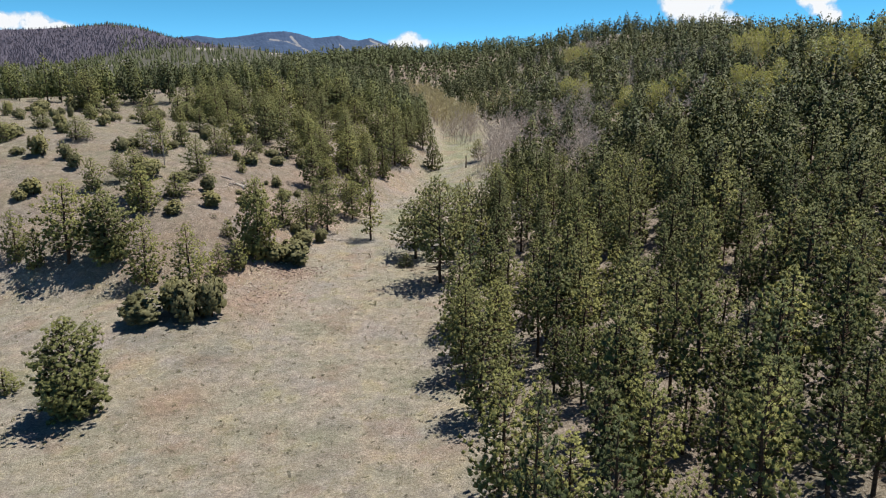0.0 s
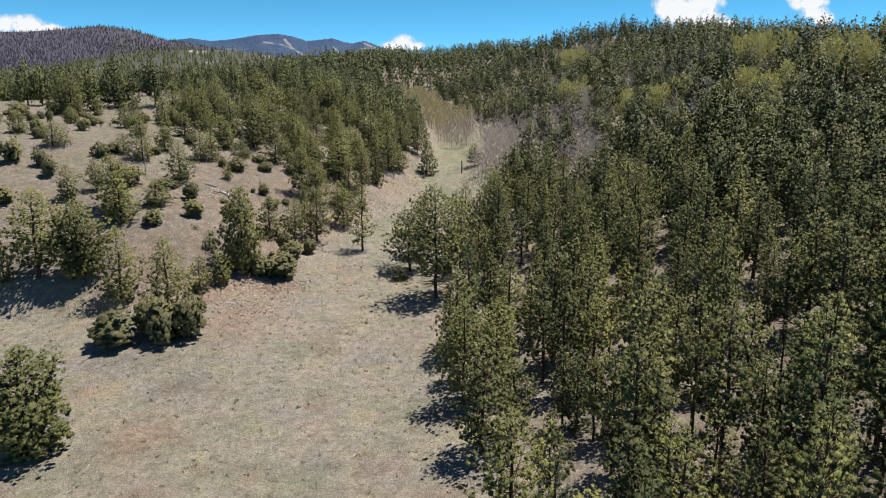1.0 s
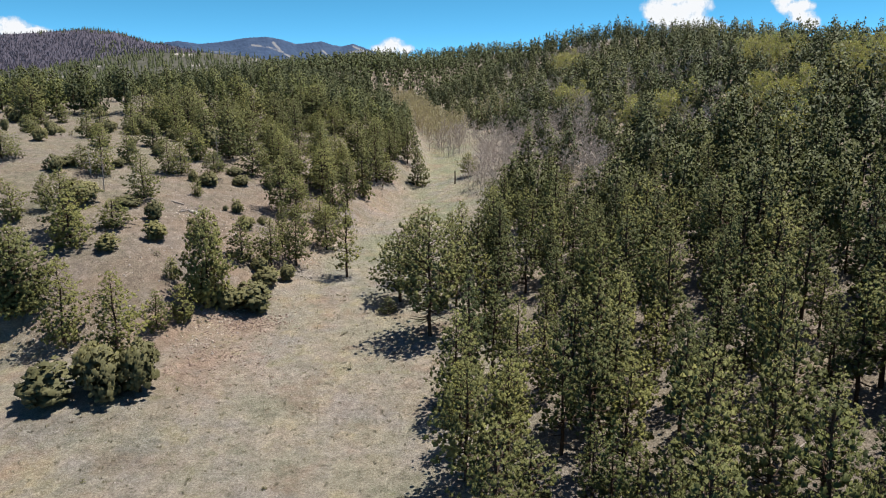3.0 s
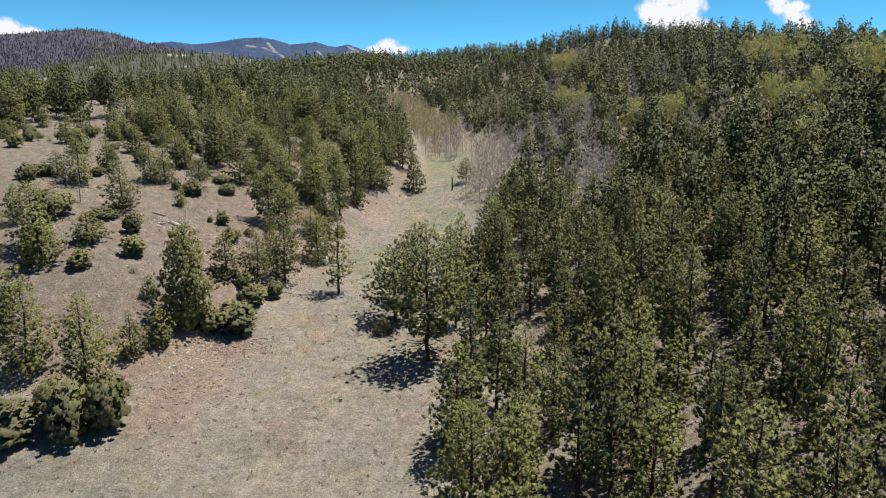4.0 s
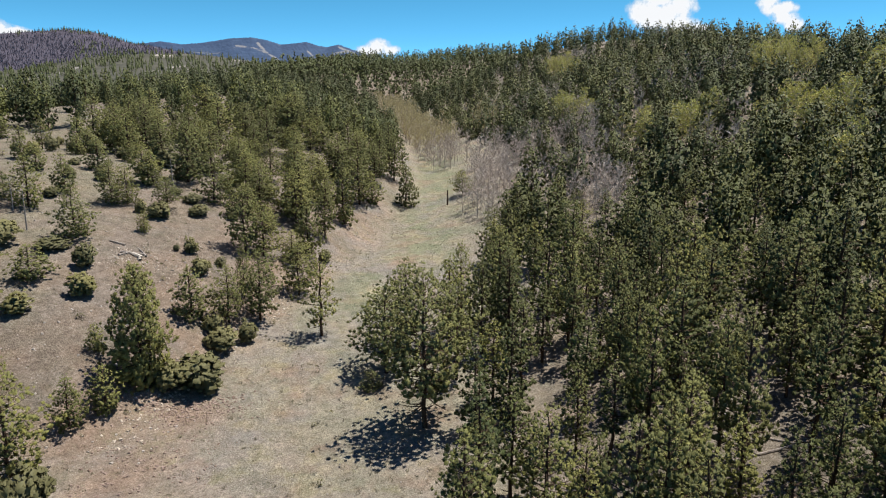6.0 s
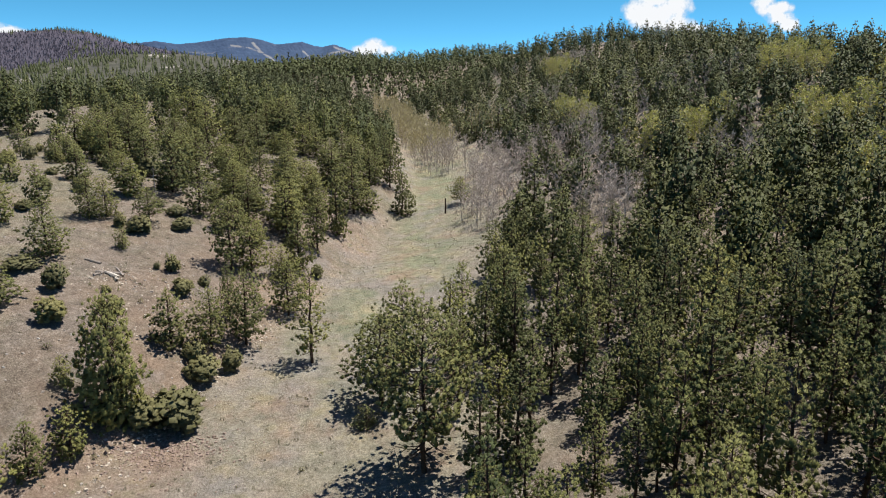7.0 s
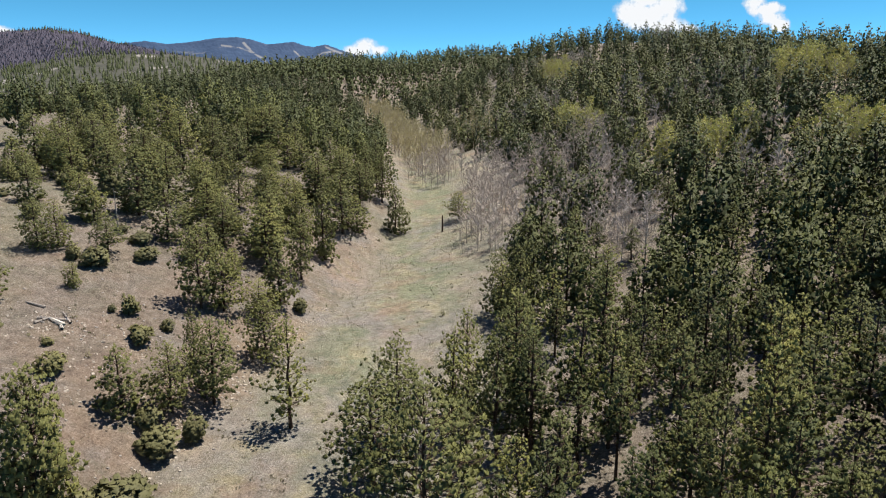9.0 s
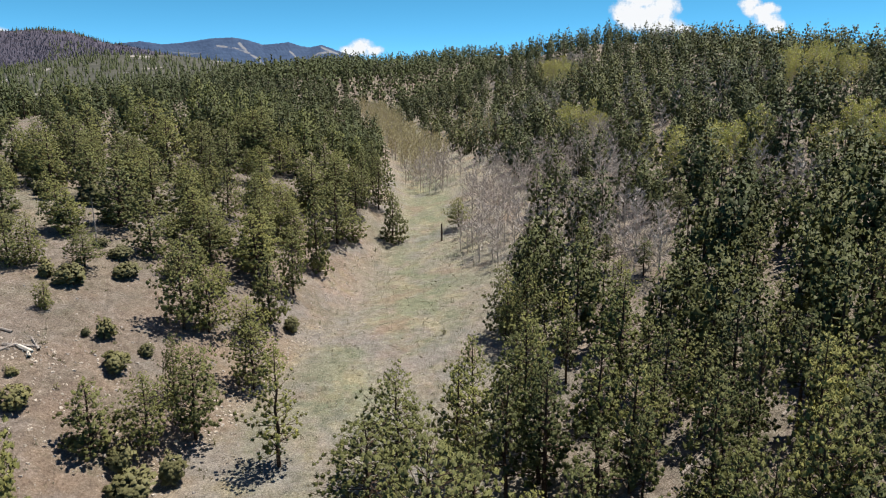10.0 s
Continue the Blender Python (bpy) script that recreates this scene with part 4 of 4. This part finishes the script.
for q in near_bare[:150]:
    w, c = bare_meshes[int(rng.integers(0, 5))]
    e = plant("aspen", [("trunk", w, "pale smooth trunk"), ("crown", c, "")], "leafless grey aspen in a valley grove", "tree", "bare aspens", q - (0, 0, 0.1), rng.uniform(0, 360))
    e.scale = (1, 1, rng.uniform(0.65, 1.05))
rest = np.concatenate([rest, near_bare[150:], on_ground(mixed)])
m = (rest[:, 1] < 252) | (rest[:, 0] > 30)
upper, rest = rest[~m], rest[m]
stuff("aspen_grove", wood_of(rng, [(c, w) for w, c, b in aspens], rest, rng.uniform(0.7, 1.1, len(rest)), PALE, TWIG), "leafless grey aspens along the valley floor", "forest")
stuff("tan_aspens", wood_of(rng, [(c, w) for w, c, b in aspens], upper, rng.uniform(0.8, 1.25, len(upper)), PALE, TAN_TWIG), "aspens with tan catkins at the valley's head", "forest")
bud = grove(rng, BUDDING_ASPENS, 3.6)
state = 77
layers = [(*scattered(seeded(state), [s[i] for s in budding], bud, seeded(5).uniform(0.6, 0.95, len(bud))), m) for i, m in ((2, BUDS), (0, PALE), (1, TWIG))]
stuff("budding_aspens", layers, "aspens with yellow green spring buds on the slope", "forest")

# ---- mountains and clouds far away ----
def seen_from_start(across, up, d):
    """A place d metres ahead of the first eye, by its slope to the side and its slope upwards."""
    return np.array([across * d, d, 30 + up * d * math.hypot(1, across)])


def mountain(name, crest, d_top, d_foot, foot_z, mat, bumps, label, seed, columns=220, rows=26, scars=()):
    """A range whose crest runs through the points (across, up); its near side comes down towards the valley, its far side falls away."""
    rng = np.random.default_rng(seed)
    ax = np.array([c[0] for c in crest])
    up = np.array([c[1] for c in crest])
    a = np.linspace(ax[0], ax[-1], columns)
    e = np.interp(a, ax, up)
    ph = rng.uniform(0, 6.28, 12)
    fr = rng.uniform(14, 120, 12)
    v = []
    for k in range(-6, rows):
        s = k / (rows - 1)
        d = d_top + (d_foot - d_top) * s
        top = 30 + e * d_top * np.hypot(1, a)
        fold = sum(np.sin(a * q + p + 3 * s) / (i + 2) for i, (q, p) in enumerate(zip(fr, ph)))
        z = np.where(s < 0, top + 1.6 * s * (top - foot_z), top - (top - foot_z) * abs(s) ** 0.85) + bumps * fold * min(abs(s) * 4, 1) * (1 - max(s, 0)) + bumps * 0.025 * rng.normal(size=columns)
        v.append(np.stack([a * d, d * np.ones(columns) + bumps * 2 * fold * min(abs(s) * 3, 1), z], -1))
    n = len(v)
    v = np.concatenate(v)
    i = (np.arange(n - 1)[:, None] * columns + np.arange(columns - 1)[None]).ravel()
    t = np.concatenate([np.stack([i, i + columns + 1, i + 1], -1), np.stack([i, i + columns, i + columns + 1], -1)])
    me = mesh_from(name, v, t, mat, True)
    across, rise = v[:, 0] / v[:, 1], (v[:, 2] - 30) / np.hypot(v[:, 0], v[:, 1])
    bare = np.zeros(len(v))
    for width, line in scars:
        for (x0, y0), (x1, y1) in zip(line, line[1:]):
            f = np.clip(((across - x0) * (x1 - x0) + (rise - y0) * (y1 - y0)) / ((x1 - x0) ** 2 + (y1 - y0) ** 2), 0, 1)
            bare = np.maximum(bare, 1 - np.hypot(across - x0 - f * (x1 - x0), rise - y0 - f * (y1 - y0)) / width)
    me.attributes.new("bare", "FLOAT", "POINT").data.foreach_set("value", np.maximum(bare, 0).astype(np.float32))
    return tagged(new(name, me), label, "mountain", kind="structure"), v.reshape(n, columns, 3)


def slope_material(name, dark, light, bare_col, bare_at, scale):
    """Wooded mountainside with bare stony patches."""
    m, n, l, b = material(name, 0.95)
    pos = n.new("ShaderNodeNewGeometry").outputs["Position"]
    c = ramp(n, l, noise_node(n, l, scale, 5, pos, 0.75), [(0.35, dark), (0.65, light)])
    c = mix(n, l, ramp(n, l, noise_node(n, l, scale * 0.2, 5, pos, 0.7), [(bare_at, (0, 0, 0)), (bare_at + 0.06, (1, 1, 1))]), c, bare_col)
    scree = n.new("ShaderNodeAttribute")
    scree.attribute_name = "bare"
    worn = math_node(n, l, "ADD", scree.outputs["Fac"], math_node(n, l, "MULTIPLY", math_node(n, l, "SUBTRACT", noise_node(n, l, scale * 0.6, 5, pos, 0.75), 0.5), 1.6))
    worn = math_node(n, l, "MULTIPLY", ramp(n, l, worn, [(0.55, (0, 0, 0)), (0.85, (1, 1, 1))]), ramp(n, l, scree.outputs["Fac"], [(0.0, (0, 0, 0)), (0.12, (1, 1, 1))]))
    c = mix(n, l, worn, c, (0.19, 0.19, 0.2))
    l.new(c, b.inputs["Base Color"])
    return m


# haze of the distance is put into the colour: woods and scars tinted blue
HAZY_SLOPE = slope_material("hazy_mountainside", (0.028, 0.05, 0.10), (0.05, 0.08, 0.14), (0.12, 0.13, 0.16), 0.64, 0.02)
GREY_SLOPE = slope_material("grey_mountainside", (0.055, 0.05, 0.068), (0.095, 0.084, 0.108), (0.14, 0.125, 0.13), 0.62, 0.03)
GREEN_SLOPE = slope_material("wooded_ridge", (0.05, 0.052, 0.04), (0.105, 0.1, 0.08), (0.34, 0.31, 0.28), 0.57, 0.05)


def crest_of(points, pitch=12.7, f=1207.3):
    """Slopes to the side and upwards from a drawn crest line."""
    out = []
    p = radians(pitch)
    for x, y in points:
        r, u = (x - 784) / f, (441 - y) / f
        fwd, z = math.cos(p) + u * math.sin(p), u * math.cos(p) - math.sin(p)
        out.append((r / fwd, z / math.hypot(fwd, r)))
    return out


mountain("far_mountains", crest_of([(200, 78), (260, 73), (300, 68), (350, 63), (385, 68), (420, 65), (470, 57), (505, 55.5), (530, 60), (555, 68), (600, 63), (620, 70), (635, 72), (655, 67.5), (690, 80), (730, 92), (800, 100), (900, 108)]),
         4300, 3000, 40, HAZY_SLOPE, 34, "distant wooded mountains with bare scars, coloured blue for haze", 3, 380, 50,
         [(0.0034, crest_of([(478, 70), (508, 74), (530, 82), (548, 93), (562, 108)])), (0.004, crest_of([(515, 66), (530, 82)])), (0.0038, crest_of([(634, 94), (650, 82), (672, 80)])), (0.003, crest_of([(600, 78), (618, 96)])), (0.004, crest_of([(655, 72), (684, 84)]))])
grey, grey_v = mountain("grey_mountain", crest_of([(-700, 70), (-450, 60), (-250, 66), (-100, 58), (0, 53), (60, 52), (110, 49), (150, 46), (190, 43), (240, 48), (270, 56), (300, 66), (340, 72), (400, 84), (470, 96), (560, 112)]),
                        2300, 1250, 30, GREY_SLOPE, 9, "grey brown mountain of leafless and dead trees", 5)
ridge, ridge_v = mountain("wooded_ridge", crest_of([(-300, 130), (0, 122), (120, 112), (200, 98), (260, 88), (330, 84), (400, 84), (450, 88), (500, 95), (560, 103), (640, 112), (760, 122)]),
                          1250, 840, 42, GREEN_SLOPE, 5, "wooded ridge with pale rocks", 9)


def on_slope(rng, grid, n, low, high, c0, c1):
    """Random feet on a mountain's near side, between two of its rows and columns."""
    rows, cols, _ = grid.shape
    i = rng.uniform(low * rows, high * rows - 1.01, n)
    j = rng.uniform(c0 * cols, c1 * cols - 1.01, n)
    i0, j0 = i.astype(int), j.astype(int)
    fi, fj = (i - i0)[:, None], (j - j0)[:, None]
    return (grid[i0, j0] * (1 - fi) + grid[i0 + 1, j0] * fi) * (1 - fj) + (grid[i0, j0 + 1] * (1 - fi) + grid[i0 + 1, j0 + 1] * fi) * fj


rng = np.random.default_rng(31)
p = on_slope(rng, ridge_v, 2600, 0.18, 0.97, 0.1, 1.0)
stuff("ridge_woods", wood_of(rng, speck_shapes, p, rng.uniform(0.55, 1.0, len(p)), SPRUCE, BARK), "dark pines scattered over the rocky ridge", "forest")
snag_shapes = [(np.concatenate([tube([(0, 0, 0), (0, 0, 9)], [0.35, 0.05], 3)[0], tube([(0, 0, 2), (0, 0, 10)], [1.3, 0.1], 4)[0]]), np.concatenate([tube([(0, 0, 0), (0, 0, 9)], [0.3, 0.05], 3)[1], 6 + tube([(0, 0, 2), (0, 0, 10)], [1.3, 0.1], 4)[1]]))]
DEAD_WOODS = bark_material("grey_woods", (0.06, 0.056, 0.072), (0.14, 0.122, 0.145), 0.05)
p = on_slope(rng, grey_v, 12000, 0.16, 0.75, 0.34, 1.0)
stuff("dead_woods", [(*scattered(rng, snag_shapes, p, rng.uniform(0.5, 1.0, len(p))), DEAD_WOODS)], "grey leafless trees over the mountain", "forest")
p = np.concatenate([on_slope(rng, grey_v, 130, 0.175, 0.25, 0.64, 0.82), on_slope(rng, grey_v, 420, 0.3, 0.6, 0.72, 0.95)])
stuff("green_firs", wood_of(rng, speck_shapes, p, rng.uniform(0.6, 1.1, len(p)), SPRUCE, BARK), "dark firs on the mountain shoulder", "forest")


def cloud_material():
    """Bright vapour whose edge frays away; its sunlit brightness is emitted, bluer where thin."""
    m, n, l, b = material("cloud", 1.0)
    co = n.new("ShaderNodeTexCoord")
    out = co.outputs["Object"]
    shift = n.new("ShaderNodeVectorMath")
    info = n.new("ShaderNodeObjectInfo")
    shift.operation = "ADD"
    l.new(out, shift.inputs[0])
    l.new(info.outputs["Location"], shift.inputs[1])
    big = noise_node(n, l, 0.011, 6, shift.outputs[0], 0.62)
    ball = n.new("ShaderNodeAttribute")
    ball.attribute_name = "body"
    body = math_node(n, l, "ADD", ball.outputs["Fac"], math_node(n, l, "MULTIPLY", math_node(n, l, "SUBTRACT", big, 0.5), 1.7))
    fade = ramp(n, l, body, [(0.28, (0, 0, 0)), (0.8, (1, 1, 1))])
    glow = n.new("ShaderNodeEmission")
    l.new(ramp(n, l, body, [(0.3, (0.62, 0.72, 0.86)), (0.75, (0.93, 0.95, 0.98))]), glow.inputs["Color"])
    glow.inputs["Strength"].default_value = 0.5
    clear = n.new("ShaderNodeBsdfTransparent")
    s = n.new("ShaderNodeMixShader")
    l.new(fade, s.inputs[0])
    l.new(clear.outputs[0], s.inputs[1])
    l.new(glow.outputs[0], s.inputs[2])
    l.new(s.outputs[0], n["Material Output"].inputs["Surface"])
    return m


CLOUD = cloud_material()


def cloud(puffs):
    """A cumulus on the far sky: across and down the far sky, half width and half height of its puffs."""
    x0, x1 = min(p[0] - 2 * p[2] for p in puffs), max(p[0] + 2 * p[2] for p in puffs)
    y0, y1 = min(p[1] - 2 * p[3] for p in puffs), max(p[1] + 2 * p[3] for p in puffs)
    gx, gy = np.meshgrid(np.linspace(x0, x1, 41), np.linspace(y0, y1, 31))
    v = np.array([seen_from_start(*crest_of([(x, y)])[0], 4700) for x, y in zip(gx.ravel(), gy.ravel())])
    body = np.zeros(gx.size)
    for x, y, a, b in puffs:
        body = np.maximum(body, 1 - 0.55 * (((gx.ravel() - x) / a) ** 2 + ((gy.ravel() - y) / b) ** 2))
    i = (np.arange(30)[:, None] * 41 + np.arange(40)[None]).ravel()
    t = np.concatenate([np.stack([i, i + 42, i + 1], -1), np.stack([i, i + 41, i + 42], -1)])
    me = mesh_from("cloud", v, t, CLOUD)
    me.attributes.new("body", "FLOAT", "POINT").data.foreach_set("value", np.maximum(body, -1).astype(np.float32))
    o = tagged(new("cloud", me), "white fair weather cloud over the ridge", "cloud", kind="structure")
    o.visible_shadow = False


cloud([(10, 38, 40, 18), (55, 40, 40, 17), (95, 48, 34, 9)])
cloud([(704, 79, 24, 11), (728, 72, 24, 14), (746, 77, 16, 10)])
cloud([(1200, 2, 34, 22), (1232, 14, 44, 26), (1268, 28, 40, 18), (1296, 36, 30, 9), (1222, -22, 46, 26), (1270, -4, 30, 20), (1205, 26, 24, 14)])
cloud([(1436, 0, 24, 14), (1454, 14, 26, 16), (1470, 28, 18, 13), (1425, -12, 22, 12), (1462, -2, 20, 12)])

# ---- dead wood, stones and tufts of grass ----
rng = np.random.default_rng(41)


def snag(at, h, turn):
    """A dead standing pine: bare tapering trunk with stubs of limbs."""
    r = seeded(int(h * 10))
    parts = [tube([(0, 0, -0.2), (0.05, 0, h * 0.5), (0.02, 0.08, h)], [0.018 * h, 0.012 * h, 0.012], 7)]
    for k in range(18):
        z, a, l = h * r.uniform(0.2, 0.95), r.uniform(0, 6.28), r.uniform(0.4, 1.2)
        parts.append(tube([(0, 0, z), (math.cos(a) * l, math.sin(a) * l, z + r.uniform(-0.25, 0.3))], [0.03, 0.008], 3))
    plant("dead_tree", [("trunk", mesh_from("trunk", *join(parts), DEAD), "")], "grey leafless dead pine on the slope", "tree", "dead trees", (*at, float(height(*at))), turn)


snag((-51.5, 126.5), 6.0, 20)
snag((-55.5, 131.0), 5.0, 80)
snag((-40.5, 150.0), 6.5, 140)
snag((-0.5, 105.5), 6.5, 250)


def stump_post(at):
    v, t = tube([(0, 0, -0.1), (0.03, 0, 1.6), (0, 0.03, 3.3), (0, 0.03, 3.32)], [0.2, 0.17, 0.15, 0.02], 8)
    tagged(new("tall_stump", mesh_from("tall_stump", v, t, BARK)), "dark broken tree stump standing in the meadow", "stump").matrix_basis = pose(*at, float(height(*at)))


stump_post((6.4, 190.5))


def log(at, length, turn, r, mat=DEAD, label="grey weathered log fallen on the ground"):
    """A fallen trunk with a knot or two, lying along the ground."""
    k = seeded(int(length * 100 + turn))
    a = radians(turn)
    way = np.array([math.cos(a), math.sin(a)])
    pts = []
    for s in np.linspace(-0.5, 0.5, 5):
        x, y = np.array(at) + way * length * s
        pts.append((x, y, float(height(x, y)) + r * 0.8))
    parts = [tube(pts, [r, r * 0.95, r * 0.85, r * 0.7, r * 0.45], 6)]
    for j in range(4):
        q = np.array(pts[int(k.integers(1, 4))])
        parts.append(tube([q, q + k.normal(0, 0.5, 3) * (1, 1, 0.4) + (0, 0, 0.25)], [r * 0.35, 0.01], 4))
    tagged(new("fallen_log", mesh_from("fallen_log", *join(parts), mat)), label, "log", "fallen logs")


for x, y, l, a in ((-37.7, 125.4, 3.2, 15), (-36.9, 126.2, 2.4, 130), (-38.6, 124.8, 1.8, 60), (-40.6, 127.5, 2.2, 170)):
    log((x, y), l, a, 0.15)
log((-37.3, 124.9), 1.9, 158, 0.24, BLEACHED, "pale bleached log end on the stony slope")
log((-36.6, 124.3), 1.2, 120, 0.2, BLEACHED, "pale bleached log end on the stony slope")
floor_logs = spaced(rng, 4, 60, 45, 165, 9.0)
floor_logs = floor_logs[(floor_logs[:, 0] > forest_edge(floor_logs[:, 1]) + 1)][:80]
for q in floor_logs:
    log((float(q[0]), float(q[1])), rng.uniform(3, 7), rng.uniform(0, 180), rng.uniform(0.08, 0.15))


def stones(name, p, sizes, label, mat):
    """Loose stones, each a small uneven block half sunk in the soil."""
    base = np.array([(-1, -1, -0.5), (1, -0.8, -0.5), (0.9, 1, -0.5), (-0.9, 0.9, -0.5), (-0.6, -0.7, 0.6), (0.7, -0.5, 0.5), (0.5, 0.7, 0.7), (-0.7, 0.5, 0.45)])
    tri = np.array([(0, 1, 5), (0, 5, 4), (1, 2, 6), (1, 6, 5), (2, 3, 7), (2, 7, 6), (3, 0, 4), (3, 4, 7), (4, 5, 6), (4, 6, 7)])
    shapes = [(base * seeded(k).uniform(0.6, 1.3, base.shape), tri) for k in range(9)]
    me = mesh_from(name, *scattered(rng, shapes, on_ground(p), sizes, 0.0), mat)
    return tagged(new(name, me), label, "stones", kind="stuff")


p = spaced(rng, -60, -8, 84, 190, 1.0, 0.5)
toe = foot_of_hill(p[:, 0], p[:, 1])
p = p[(toe > -4) & (rng.uniform(0, 1, len(p)) < 0.34 * np.exp(-((toe - 3) / 9) ** 2) + 0.08)]
stones("slope_stones", p, rng.uniform(0.05, 0.17, len(p)), "pale loose stones over the bare slope", STONE)
p = np.concatenate([rng.normal((-25, 99.5), (2.6, 1.6), (420, 2)), rng.normal((-22, 100.5), (2.2, 1.2), (260, 2)), rng.normal((-24, 91), (3.5, 4), (260, 2))])
y = rng.uniform(92, 150, 420)
q = np.column_stack([hill_line(y) + rng.normal(0.4, 0.9, 420), y])
q = np.concatenate([q, rng.normal((-37, 124.5), (2.4, 1.6), (90, 2)), rng.normal((-31, 118), (3, 5), (120, 2))])
stones("edge_stones", q, rng.uniform(0.05, 0.13, len(q)) + 0.12 * rng.uniform(0, 1, len(q)) ** 5, "pale sandy stones along the foot of the hill", PALESTONE)
stones("rubble", p, rng.uniform(0.05, 0.16, len(p)), "reddish rubble below the junipers", REDSTONE)
p = spaced(rng, -45, 4, 45, 190, 2.4, 0.5)
stones("meadow_stones", p[foot_of_hill(p[:, 0], p[:, 1]) < 0], rng.uniform(0.03, 0.09, int((foot_of_hill(p[:, 0], p[:, 1]) < 0).sum())), "small stones strewn in the meadow", STONE)


def tuft_shape(seed, blades, h):
    r = seeded(seed)
    v, t = [], []
    for k in range(blades):
        a, l = r.uniform(0, 6.28), h * r.uniform(0.6, 1.2)
        foot = np.array([r.normal(0, 0.08), r.normal(0, 0.08), -0.02])
        d = np.array([math.cos(a) * 0.55, math.sin(a) * 0.55, 1.0])
        side = np.array([-math.sin(a), math.cos(a), 0]) * 0.035
        v += [foot - side, foot + side, foot + d * l]
        t.append((3 * k, 3 * k + 1, 3 * k + 2))
    return np.array(v), np.array(t)


GRASS = needle_material("dry_grass", (0.17, 0.15, 0.09), (0.31, 0.275, 0.19), (0.46, 0.42, 0.31))
grass = [tuft_shape(200 + k, 9, 0.17) for k in range(6)]
p = spaced(rng, -62, 14, 44, 200, 1.15, 0.5)
toe = foot_of_hill(p[:, 0], p[:, 1])
keep = (p[:, 0] < forest_edge(p[:, 1]) + 3) & (rng.uniform(0, 1, len(p)) < 0.55 - 0.3 * ss(0, 4, toe)) & (np.abs(p[:, 0]) < 0.72 * p[:, 1] + 4)
p = on_ground(p[keep])
stuff("dry_grass", [(*scattered(rng, grass, p, rng.uniform(0.5, 1.5, len(p)), 0.0), GRASS)], "tufts of dry bunch grass in the meadow", "grass")
dark = [tuft_shape(220 + k, 10, 0.2) for k in range(4)]
p = spaced(rng, -62, 8, 44, 190, 1.7, 0.5)
p = on_ground(p[(p[:, 0] < forest_edge(p[:, 1])) & (rng.uniform(0, 1, len(p)) < 0.7 * ss(0.42, 0.75, rough(p[:, 0], p[:, 1], 3.1)))])
stuff("low_sage", [(*scattered(rng, dark, p, 0.35 + 1.2 * rng.uniform(0, 1, len(p)) ** 2.5, 0.0), JUNIPER)], "low dark sage tufts dotted over the meadow", "grass")
